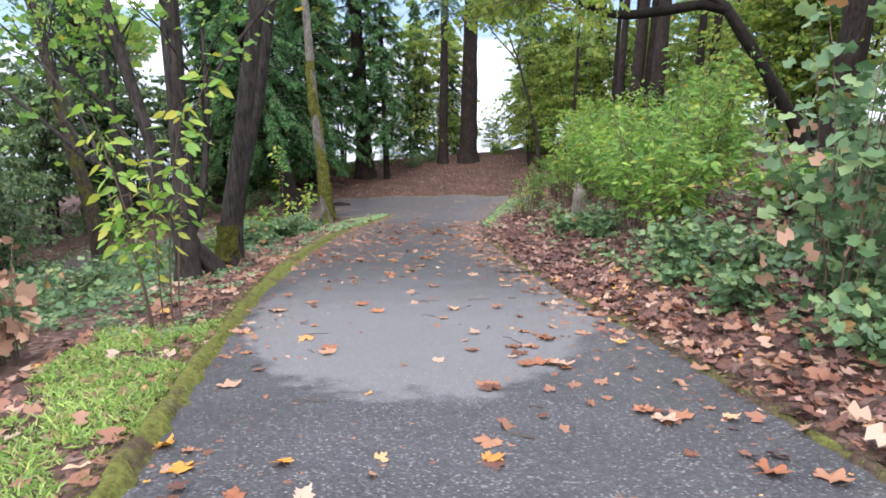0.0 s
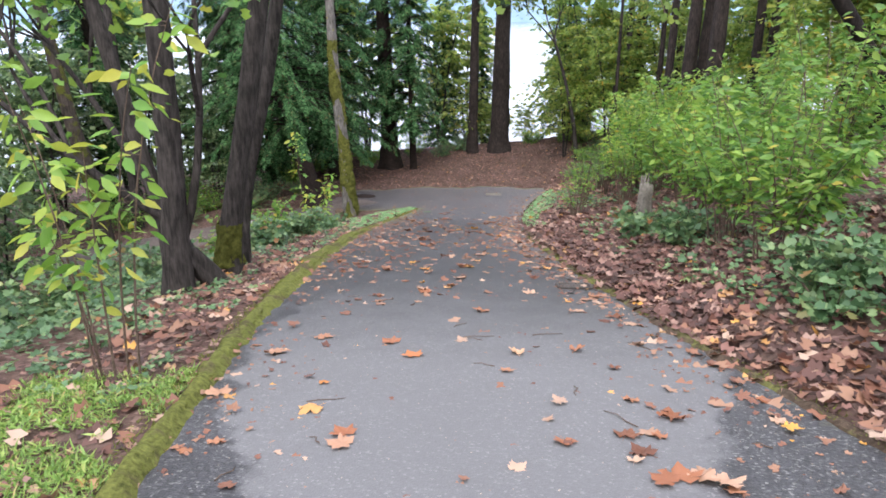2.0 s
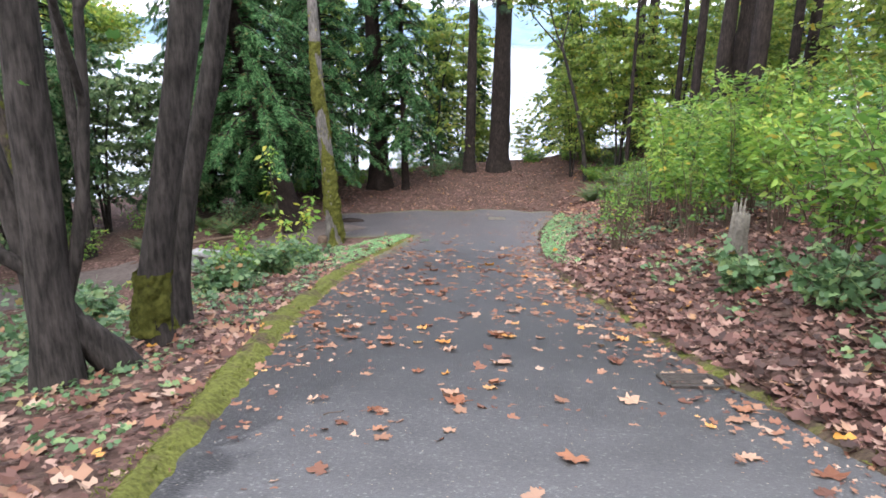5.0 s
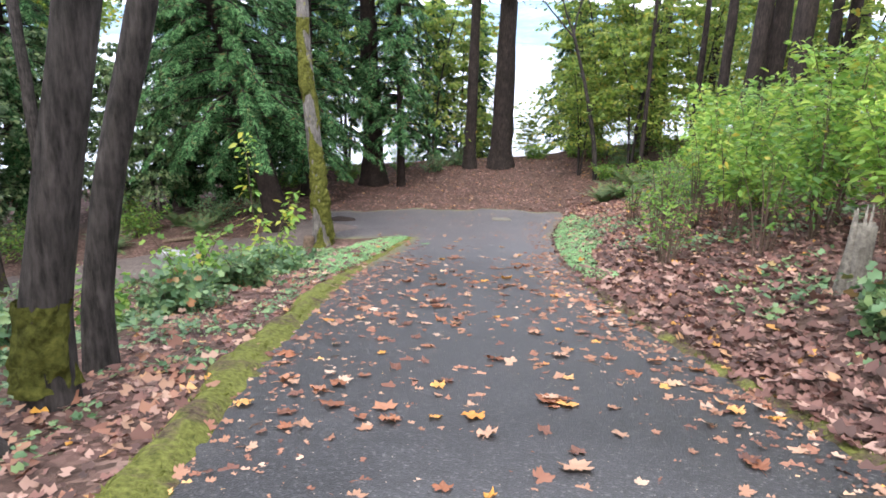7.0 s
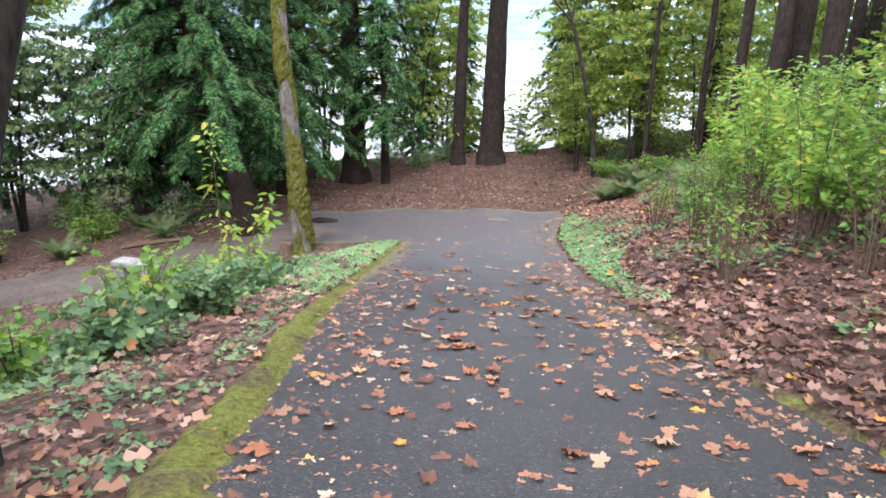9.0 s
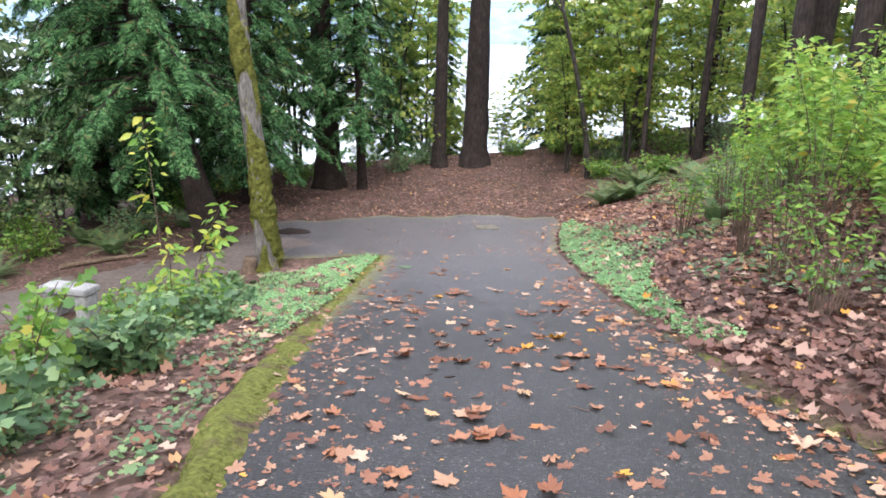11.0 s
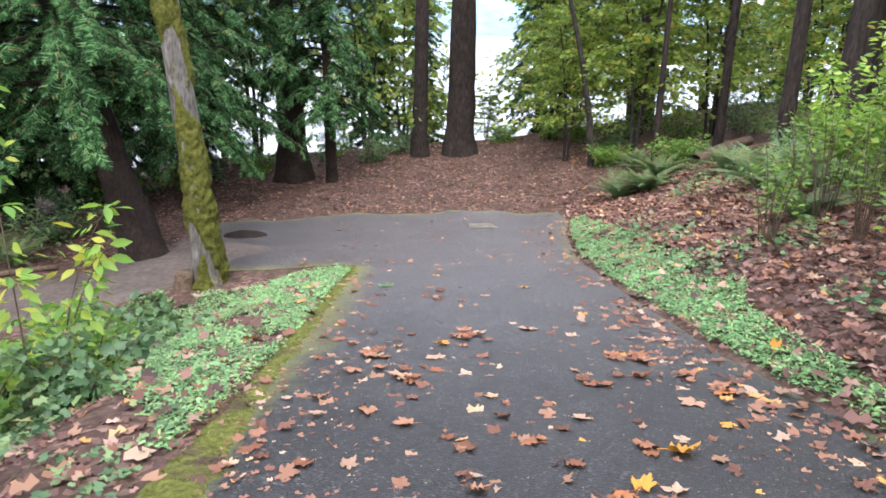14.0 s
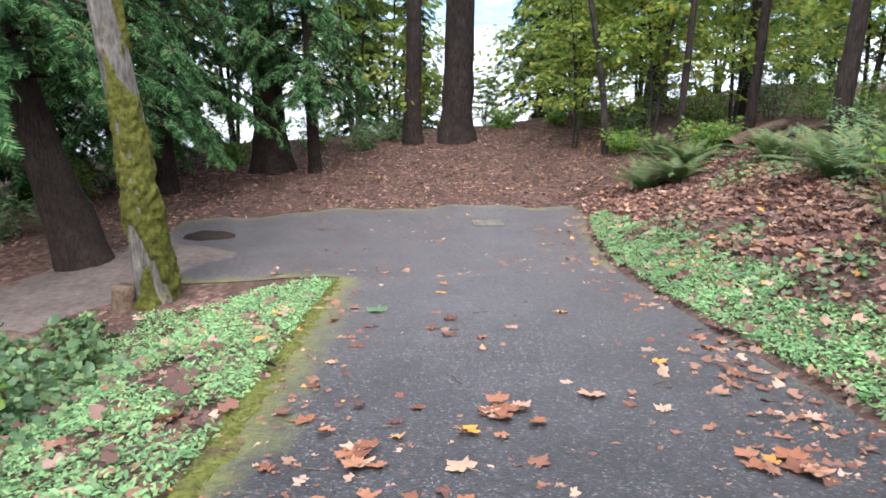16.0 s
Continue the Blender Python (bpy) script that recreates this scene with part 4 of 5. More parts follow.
# ---------- shrubs and low plants ----------
def shrub(name, place, tall, wide, leaves, leaf, leafmat, label, seed, stems=12, shape=OVATE, low=0.25, hang=-0.2, category="shrub", single=None):
    global rng
    rng = np.random.default_rng(seed)
    e = holder(name, place, label, category)
    tubes, P, A = [], [], []
    for i in range(stems):
        az, out = rng.uniform(0, 6.28), wide * rng.uniform(0.2, 1.0)
        h = tall * rng.uniform(0.45, 1.15)
        o = np.array((math.cos(az) * out * 0.25, math.sin(az) * out * 0.25, -0.08))
        end = np.array((math.cos(az) * out, math.sin(az) * out, h))
        c = curve_points(o, (o[0] * 1.3, o[1] * 1.3, h * 0.6), end, 7)
        tubes.append(tube(c, np.linspace(0.011, 0.003, 7), 4, cap=False))
        k = leaves // stems
        t = rng.uniform(low, 1.0, k)
        q = np.stack([np.interp(t, np.linspace(0, 1, 7), c[:, j]) for j in range(3)], 1)
        side = rand_dir(k, -0.3, 0.5)
        reach = rng.uniform(0.02, 0.34, k) * wide * (1.1 - 0.6 * t)
        P.append(q + side * reach[:, None])
        ax = side + np.stack([np.zeros(k), np.zeros(k), rng.uniform(hang - 0.5, hang + 0.5, k)], 1)
        A.append(ax)
        for m in range(0, k, 9):
            tubes.append(tube([q[m], q[m] + side[m] * reach[m]], [0.004, 0.002], 3, cap=False))
    for V, T in [q for q in tubes if len(q[0]) == 28]:
        part("stem", mesh_arrays("stem", V, T, M_TWIG), e)
    V, T = join([q for q in tubes if len(q[0]) != 28])
    tagged(part("twigwork", mesh_arrays("twigwork", V, T, M_TWIG), e), kind="stuff")
    P, A = np.concatenate(P), np.concatenate(A)
    if single:
        one = mesh_arrays("leaf", *shape, single)
        ups = rand_dir(len(P), 0.35, 1.0)
        for p, a, u in zip(P, unit(A), ups):
            x = np.cross(a, u)
            x /= np.linalg.norm(x)
            z = np.cross(x, a)
            s = leaf * rng.uniform(0.55, 1.25)
            ob = part("leaf", one, e)
            ob.matrix_local = Matrix(((x[0], a[0], z[0], p[0]), (x[1], a[1], z[1], p[1]), (x[2], a[2], z[2], p[2]), (0, 0, 0, 1))) @ Matrix.Scale(s, 4)
        return e
    V, T = scatter(shape, P, A, rand_dir(len(P), 0.35, 1.0), leaf * rng.uniform(0.55, 1.25, len(P)))
    part("leaves", mesh_arrays("leaves", V, T, leafmat), e)
    return e


# bushes along the bank
for i, (x, y, h, w) in enumerate(((2.9, 9.2, 2.0, 0.9), (2.9, 10.6, 2.0, 0.85), (3.8, 10.4, 2.1, 1.0), (3.1, 12.3, 1.7, 0.9), (4.2, 13.6, 2.0, 1.1), (3.5, 16.2, 1.7, 0.95), (3.6, 18.2, 1.9, 1.0), (4.8, 19.2, 2.2, 1.1), (4.9, 16.6, 1.9, 1.0), (5.2, 21.3, 2.0, 1.0), (6.6, 20.2, 2.2, 1.2), (4.4, 8.6, 0.7, 0.8), (5.8, 15.0, 2.1, 1.2))):
    shrub("bush", gpt(x, y), h, w, 1350, 0.125, M_SHRUB, "tall leafy green shrub with bare lower stems", 100 + i, 14, low=0.35)
for i, (x, y, h, w) in enumerate(((3.7, 20.2, 2.3, 0.95), (4.2, 21.6, 2.3, 0.95), (4.7, 23.0, 2.0, 0.85), (4.9, 24.4, 1.7, 0.8), (6.2, 24.6, 2.2, 1.0), (5.6, 22.4, 2.2, 1.0), (3.1, 17.8, 2.0, 0.85), (3.9, 16.6, 2.1, 0.95), (3.6, 14.8, 1.8, 0.85))):
    shrub("bush", gpt(x, y), h, w, 1250, 0.13, M_BRIGHT, "bright yellow-green leafy shrub on bare thin stems", 120 + i, 12, low=0.45)
# thin bare-stemmed bushes by the verge
for i, (x, y, h) in enumerate(((2.1, 17.4, 1.1), (2.5, 18.9, 1.2), (2.8, 20.4, 1.2), (3.4, 21.8, 1.3), (3.9, 23.2, 1.3), (3.2, 19.6, 1.3), (4.4, 22.2, 1.3), (3.0, 22.8, 1.0), (4.3, 24.4, 1.2), (2.9, 16.2, 1.2))):
    shrub("thin_shrub", gpt(x, y), h, 0.5, 260, 0.085, M_SHRUB, "thin leggy shrub of bare brown stems with few leaves", 130 + i, 14, low=0.6)
for i, (x, y, h) in enumerate(((-4.6, 17.0, 1.0), (-5.0, 18.4, 1.1), (-4.9, 20.2, 1.0), (-5.5, 21.6, 1.2), (-6.2, 22.8, 1.1), (-5.0, 15.4, 0.9), (-5.8, 24.0, 0.8), (-4.5, 21.6, 0.8))):
    shrub("thin_shrub", gpt(x, y), h, 0.6, 330, 0.1, M_SHRUB, "airy green weeds with thin stalks below the path", 140 + i, 12, LOBED, 0.25)
# brambles
for i, (x, y, h, w, k) in enumerate(((2.9, 4.3, 0.35, 0.6, 320), (3.3, 5.4, 0.5, 0.7, 420), (2.7, 6.0, 0.35, 0.6, 320), (3.1, 3.3, 0.4, 0.6, 320), (2.6, 7.4, 0.3, 0.5, 260), (3.4, 5.2, 0.4, 0.8, 450), (4.2, 6.2, 0.6, 0.9, 700), (5.0, 5.4, 1.3, 1.0, 1100), (3.2, 6.9, 0.4, 0.8, 500), (4.4, 7.6, 0.6, 0.9, 700), (5.4, 7.2, 0.8, 1.0, 900), (2.9, 8.0, 0.5, 0.7, 600), (3.6, 4.0, 0.6, 0.7, 500), (5.9, 9.0, 0.7, 1.1, 800), (2.6, 11.4, 0.45, 0.6, 450), (2.4, 12.6, 0.4, 0.6, 450), (6.2, 6.2, 1.5, 1.1, 1200))):
    shrub("bramble", gpt(x, y), h, w, int(k * 1.25), 0.1, M_BRAMBLE, "dull green bramble thicket with broad toothed leaves", 150 + i, 10, LOBED, 0.1)
for i, (x, y, h, w, k) in enumerate(((-4.2, 5.4, 0.9, 0.8, 700), (-5.0, 6.5, 1.1, 1.0, 900), (-5.6, 8.3, 1.0, 1.1, 1000), (-5.4, 10.2, 0.7, 1.0, 800), (-6.4, 12.0, 0.8, 1.2, 1000), (-5.6, 14.2, 0.7, 1.0, 800), (-7.2, 9.5, 1.1, 1.2, 1000), (-7.0, 15.5, 0.8, 1.2, 900), (-6.6, 6.5, 1.3, 1.2, 1000), (-4.3, 16.0, 0.6, 0.7, 650), (-4.1, 17.8, 0.65, 0.7, 750), (-4.6, 19.3, 0.7, 0.8, 800), (-4.0, 20.3, 0.55, 0.6, 600), (-5.2, 21.3, 0.75, 0.8, 800), (-4.4, 22.6, 0.5, 0.7, 650), (-5.4, 23.4, 0.55, 0.7, 650), (-6.2, 18.6, 0.7, 1.0, 800), (-8.2, 19.0, 0.9, 1.3, 900), (-9.5, 15.0, 1.1, 1.4, 1000), (-10, 21.5, 0.8, 1.2, 800), (-9.0, 11.5, 1.2, 1.4, 1000))):
    shrub("bramble", gpt(x, y), h, w, k, 0.11, M_BRAMBLE, "low green undergrowth of bramble and nettle leaves", 190 + i, 10, LOBED, 0.12)
for i, (x, y, h, w) in enumerate(((-4.7, 24.6, 0.35, 0.5), (-5.1, 23.6, 0.4, 0.55), (-5.5, 24.7, 0.4, 0.5), (-4.4, 23.4, 0.3, 0.45), (-5.9, 23.9, 0.45, 0.55), (-5.0, 25.4, 0.3, 0.4))):
    shrub("nettle", gpt(x, y), h, w, 260, 0.13, M_BRAMBLE, "low blue-green broad-leaved plants beside the trail", 215 + i, 9, LOBED, 0.15, category="plant")
# undergrowth beyond the trail and on the crest
for i, (x, y, h, w) in enumerate(((-8.5, 30.5, 0.8, 1.2), (-10.5, 29.2, 0.9, 1.3), (-13.0, 27.2, 1.0, 1.4), (-1.6, 39.6, 0.8, 1.0), (-7.6, 36.5, 1.1, 1.2), (-6.2, 40.2, 1.4, 1.3), (-9.2, 35.4, 1.3, 1.3), (-8.0, 33.4, 0.8, 1.1), (-5.4, 38.6, 0.7, 1.0), (-0.6, 41.0, 0.9, 1.0), (3.2, 42.0, 0.7, 1.0), (5.0, 41.5, 0.8, 1.1), (6.4, 38.6, 0.9, 1.1), (8.8, 38.6, 1.1, 1.3), (9.5, 32.0, 1.2, 1.2), (7.3, 29.0, 1.0, 1.0), (10.5, 35.5, 1.2, 1.3), (8.0, 26.8, 1.4, 1.2), (6.9, 23.6, 1.5, 1.1), (7.2, 39.6, 1.8, 1.3), (9.0, 40.2, 2.0, 1.5), (11.0, 39.0, 2.2, 1.5), (12.6, 38.4, 2.2, 1.6), (5.8, 40.4, 1.3, 1.1), (10.2, 36.8, 1.6, 1.3), (6.4, 33.2, 0.7, 0.9), (5.3, 35.4, 0.5, 0.9), (11.8, 34.0, 1.8, 1.4), (13.0, 31.0, 2.0, 1.5), (8.2, 29.0, 1.2, 1.0), (6.9, 25.6, 1.1, 0.9), (14.6, 35.5, 2.2, 1.6), (-12.0, 31.0, 1.2, 1.4), (-15.0, 29.0, 1.3, 1.5), (-3.2, 40.6, 1.2, 1.2), (-11.5, 34.5, 1.5, 1.5))):
    shrub("undergrowth_bush", gpt(x, y), h, w, 1100, 0.12, M_SHRUB if i % 3 else M_BRAMBLE, "low leafy undergrowth bush beneath the trees", 230 + i, 12, OVATE, 0.1)
# tall canes that arch over the kerb, with a few withered leaves
for i, (x, y, h, w) in enumerate(((2.95, 5.0, 2.0, 0.75), (3.35, 5.9, 2.3, 0.8))):
    cane = shrub("bramble", gpt(x, y), h, w, 300, 0.15, M_BRAMBLE, "tall arching bramble canes with broad grey-green leaves", 280 + i, 9, LOBED, 0.3)
    V, T = scatter(CURLED, rand_dir(26, 0.2, 0.95) * np.array((w * 0.8, w * 0.8, h * 0.7)), rand_dir(26, -1.0, -0.4), rand_dir(26, 0.0, 0.6), 0.13 * rng.uniform(0.6, 1.2, 26))
    part("withered_leaves", mesh_arrays("withered_leaves", V, T, M_DRY), cane, "hanging brown withered leaves")
# saplings
shrub("sapling", gpt(-2.85, 6.7), 2.4, 0.8, 260, 0.145, M_SAPLING, "slender sapling with bright yellow-green drooping leaves", 260, 6, low=0.4, hang=-0.45, category="sapling", single=M_SAPLING_LEAF)
shrub("sapling", gpt(-4.7, 21.0), 2.9, 0.85, 230, 0.165, M_SAPLING, "thin sapling with fresh green leaves beside the trail", 261, 4, low=0.4, hang=-0.4, category="sapling", single=M_SAPLING_LEAF)
shrub("sapling", gpt(-3.9, 5.9), 0.9, 0.6, 90, 0.16, M_DRY, "withered plant with hanging brown leaves", 262, 6, LOBED, 0.4, -0.6, "plant")


def fern(place, fronds, size, seed, label="sword fern with arching green fronds"):
    global rng
    rng = np.random.default_rng(seed)
    e = holder("fern", place, label, "fern")
    az = np.arange(fronds) * 2.399 + rng.uniform(-0.3, 0.3, fronds)
    lift = rng.uniform(0.7, 3.2, fronds)
    ax = np.stack([np.cos(az), np.sin(az), lift], 1)
    up = np.stack([-np.cos(az) * lift, -np.sin(az) * lift, np.ones(fronds)], 1)
    P = np.stack([np.cos(az) * 0.05, np.sin(az) * 0.05, np.zeros(fronds)], 1)
    S = size * rng.uniform(0.7, 1.1, fronds)
    for k in range(fronds):
        V, T = scatter(FROND, P[k:k + 1], ax[k:k + 1], up[k:k + 1], S[k:k + 1])
        part("frond", mesh_arrays("frond", V, T, M_FERN), e)
    V, T = join([tube([(0, 0, -0.08), (0, 0, 0.06)], [0.06, 0.03], 6)])
    part("rootstock", mesh_arrays("rootstock", V, T, M_TWIG), e)


for i, (x, y, k, s) in enumerate(((4.9, 31.4, 26, 0.85), (4.4, 31.9, 20, 0.7), (5.3, 27.0, 26, 0.95), (6.0, 26.0, 24, 0.95), (6.2, 27.8, 22, 0.9), (5.2, 25.2, 18, 0.8), (5.6, 32.4, 24, 0.8), (-8.6, 28.9, 18, 0.7), (-9.8, 30.2, 18, 0.7), (6.4, 30.4, 22, 0.8), (5.6, 34.0, 20, 0.7), (-7.4, 31.0, 16, 0.6), (3.9, 23.6, 16, 0.75), (-10.8, 27.6, 18, 0.7))):
    fern(gpt(x, y), int(k * 1.4), s * 1.25, 300 + i)

# ---------- fallen log, stump, boulders, drains ----------
def log_thing(a, b, r, label):
    a, b = np.array(gpt(*a)), np.array(gpt(*b))
    a[2] += r * 0.75
    b[2] += r * 0.75
    e = holder("fallen_log", tuple(a), label, "log")
    V, T = tube([p - a for p in curve_points(a, (a + b) / 2 + np.array((0, 0.1, 0.05)), b, 9)], np.linspace(r, r * 0.7, 9), 12, 0.2, seed=5)
    part("log", mesh_arrays("log", V, T, M_WOOD), e)


log_thing((6.6, 32.6), (9.0, 34.4), 0.19, "dark rotting log lying on the bank among ferns")
log_thing((7.6, 33.0), (9.9, 33.9), 0.1, "thin rotting log lying beside a thicker log")
log_thing((-9.4, 27.9), (-7.6, 28.4), 0.07, "short bleached log at the trail's edge")


def stump(place, r, h, material, label, splinters=0):
    e = holder("tree_stump", place, label, "stump")
    pts = [(0, 0, -0.15), (0, 0, h * 0.3), (0.01, 0, h * 0.7), (0.02, 0, h)]
    pieces = [tube(pts, [r * 1.3, r * 1.05, r, r * 0.93], 14, 0.4, seed=9)]
    for i in range(splinters):
        w = 2.4 * i
        x, y = 0.8 * r * math.cos(w), 0.8 * r * math.sin(w)
        pieces.append(tube([(x * 1.5, y * 1.5, -0.15), (x, y, h * 0.6), (x * 1.1, y * 1.1, h * (1.05 + 0.35 * ((i * 7) % 5) / 5))], [r * 0.5, r * 0.38, r * 0.06], 6, 0.4, seed=i))
    V, T = join(pieces)
    part("stump", mesh_arrays("stump", V, T, material), e)


stump(gpt(2.7, 13.9), 0.1, 0.62, M_SNAG, "weathered grey splintered stump on the leafy bank", 8)
stump(gpt(-4.78, 26.35), 0.15, 0.32, M_WOOD, "low cut stump leaning against the mossy alder")


def boulder(place, size, label, material, seed):
    bm = bmesh.new()
    bmesh.ops.create_icosphere(bm, subdivisions=3, radius=1)
    for v in bm.verts:
        k = 1 + 0.22 * noise.noise(v.co * 1.3 + Vector((seed, 0, 0))) + 0.08 * noise.noise(v.co * 4 + Vector((seed, 3, 0)))
        v.co = Vector((v.co.x * size[0], v.co.y * size[1], v.co.z * size[2])) * k
    me = bpy.data.meshes.new("boulder")
    bm.to_mesh(me)
    bm.free()
    me.materials.append(material)
    for p in me.polygons:
        p.use_smooth = True
    ob = tagged(new("boulder", me), label, "rock")
    ob.location = place


boulder(gpt(-4.4, 29.8, -0.02), (0.45, 0.3, 0.15), "low dark earth-covered rock at the pavement's edge", M_BARK_CEDAR, 1)
boulder(gpt(-6.0, 25.6, 0.05), (0.4, 0.2, 0.13), "dark half-buried rock at the trail's edge", M_WOOD, 2)


def drain(x, y, w, d, turn, material, label, bars):
    """An iron drain cover: frame and bars, laid to the slope of the path."""
    s = math.atan2(height(x, y + 0.2) - height(x, y - 0.2), 0.4)
    e = holder("storm_drain", (x, y, height(x, y) + 0.03), label, "drain")
    e.matrix_world = Matrix.Translation((x, y, height(x, y) + 0.03)) @ Matrix.Rotation(s, 4, "X") @ Matrix.Rotation(turn, 4, "Z")
    def box(cx, cy, sx, sy, sz):
        bm = bmesh.new()
        bmesh.ops.create_cube(bm, size=1, matrix=Matrix.Translation((cx, cy, 0)) @ Matrix.Diagonal((sx, sy, sz, 1)))
        bmesh.ops.bevel(bm, geom=bm.edges[:], offset=0.003, segments=1, affect="EDGES")
        me = bpy.data.meshes.new("bar")
        bm.to_mesh(me)
        bm.free()
        me.materials.append(material)
        return me
    for cx, cy, sx, sy in ((0, d / 2, w, 0.04), (0, -d / 2, w, 0.04), (-w / 2, 0, 0.04, d - 0.045), (w / 2, 0, 0.04, d - 0.045)):
        part("frame_side", box(cx, cy, sx, sy, 0.03), e)
    for i in range(bars):
        part("bar", box(0, -d / 2 + d * (i + 1) / (bars + 1), w - 0.05, d / (bars + 1) * 0.5, 0.022), e)


drain(1.04, 10.4, 0.4, 0.34, 0, M_METAL, "rusty iron storm drain grate half covered by leaves", 7)
drain(0.8, 30.7, 0.6, 0.45, 0, M_SNAG, "pale grey drain cover set into the asphalt", 5)


def bench(place, turn):
    e = holder("bench", place, "low weathered grey concrete bench with pale slab seat", "bench", turn=turn)
    def block(name, cx, cz, sx, sy, sz, material):
        bm = bmesh.new()
        bmesh.ops.create_cube(bm, size=1, matrix=Matrix.Translation((cx, 0, cz)) @ Matrix.Diagonal((sx, sy, sz, 1)))
        bmesh.ops.bevel(bm, geom=bm.edges[:], offset=0.02, segments=2, affect="EDGES")
        me = bpy.data.meshes.new(name)
        bm.to_mesh(me)
        bm.free()
        me.materials.append(material)
        part(name, me, e)
    block("seat", 0, 0.56, 1.0, 0.42, 0.12, M_CONC)
    block("leg", -0.34, 0.25, 0.26, 0.34, 0.5, M_STONE)
    block("leg", 0.34, 0.25, 0.26, 0.34, 0.5, M_STONE)


bench(gpt(-7.7, 24.6), -0.3)


# ---------- creeping plants, moss, litter ----------
def spots(n, xr, yr, keep):
    out = []
    while len(out) < n:
        x, y = rng.uniform(*xr), rng.uniform(*yr)
        if keep(x, y):
            out.append((x, y))
    return out


def carpet(name, places, size, shape, material, label, category, lift=0.02, tilt=0.5, zlo=-0.3, zhi=0.5):
    n = len(places)
    P = np.array([(x, y, rough_height(x, y)) for x, y in places])
    P[:, 2] += rng.uniform(0.005, lift, n)
    up = np.stack([rng.normal(0, tilt, n), rng.normal(0, tilt, n), np.ones(n)], 1)
    V, T = scatter(shape, P, rand_dir(n, zlo, zhi), up, size * rng.uniform(0.55, 1.3, n))
    tagged(part(name, mesh_arrays(name, V, T, material)), label, category, kind="stuff")


def blotch(x, y, s=1.0, k=0.0):
    return noise.noise(Vector((x * s, y * s, k)))


rng = np.random.default_rng(500)
BLADE = (np.array([(-0.09, 0, 0), (0.09, 0, 0), (0.08, 0.5, 0.1), (-0.08, 0.5, 0.1), (0, 1, 0.0)]), np.array([(0, 1, 2), (0, 2, 3), (3, 2, 4)]))


def left_patch(x, y):
    d = left_edge(y) - x
    return 0.28 - 0.2 * sm(18, 21, y) < d < 0.4 + 2.7 * sm(18.5, 22.5, y) and y < 26.2 - 0.1 * (-2 - x) and not on_trail(x, y) and blotch(x, y, 1.4) > -0.35


carpet("creeping_plants", spots(29000, (-5.4, -2), (18.5, 26.4), left_patch), 0.045, OVATE, M_COVER, "bright green low creeping plants beside the path", "ground cover", 0.09)
carpet("creeping_plants", spots(30000, (1.1, 4.0), (17.5, 31), lambda x, y: 0.12 < x - right_edge(y) < 0.45 + 0.55 * sm(19, 24, y) * sm(31, 27, y) + 0.3 * blotch(x, y, 0.9, 4) and blotch(x, y, 1.6, 9) > -0.45), 0.045, OVATE, M_COVER, "bright green low creeping plants along the kerb", "ground cover", 0.08)
carpet("grass", spots(20000, (-4.0, -1.4), (-1, 6.8), lambda x, y: 0.1 < left_edge(y) - x < 1.4 and blotch(x, y, 1.1, 2) + 0.4 * blotch(x, y, 5, 2) > -0.12), 0.06, BLADE, M_GRASS, "short bright green grass and clover on the verge", "grass", 0.05, 0.9, 0.0, 0.9)
carpet("ground_plants", spots(9000, (-9, -3), (6, 24), lambda x, y: left_edge(y) - x > 1.3 and not on_trail(x, y) and blotch(x, y, 0.7, 6) > -0.1), 0.085, LOBED, M_BRAMBLE, "small green plants covering the slope below the path", "ground cover", 0.14)
carpet("ground_plants", spots(10000, (1.8, 9), (2, 36), lambda x, y: x - right_edge(y) > 0.6 and blotch(x, y, 0.6, 8) > 0.1 - 0.15 * (y < 12)), 0.085, LOBED, M_BRAMBLE, "small dull green plants scattered over the bank", "ground cover", 0.14)
carpet("ground_plants", spots(1500, (-4.5, -2), (6, 21), lambda x, y: 0.35 < left_edge(y) - x < 1.6 and blotch(x, y, 1.5, 15) > 0.05), 0.06, LOBED, M_BRAMBLE, "sparse green sprigs on the bare verge", "ground cover", 0.08)
# moss tufts over the kerb
def kerb_spot(n, edge, side, y1, w):
    out = []
    for _ in range(n):
        y = rng.uniform(-2, y1)
        out.append((edge(y) + side * rng.uniform(-0.03, w), y))
    return out


TUFT = (np.array([(-0.12, 0, 0), (0.12, 0, 0), (0, 1, 0.1)]), np.array([(0, 1, 2)]))
for edge, side, y1, w in ((left_edge, -1, 26, 0.2), (right_edge, 1, 29, 0.14)):
    where = kerb_spot(9000 if side < 0 else 3500, edge, side, y1, w)
    P = np.array([(x, y, base_height(y) + 0.045 - 0.03 * sm(15, 20, y)) for x, y in where])
    V, T = scatter(TUFT, P, rand_dir(len(P), 0.05, 0.9), rand_dir(len(P), 0.2, 1.0), 0.035 * rng.uniform(0.5, 1.4, len(P)))
    tagged(part("moss_tufts", mesh_arrays("moss_tufts", V, T, M_MOSS)), "fuzzy yellow-green moss on the kerb", "moss", kind="stuff")
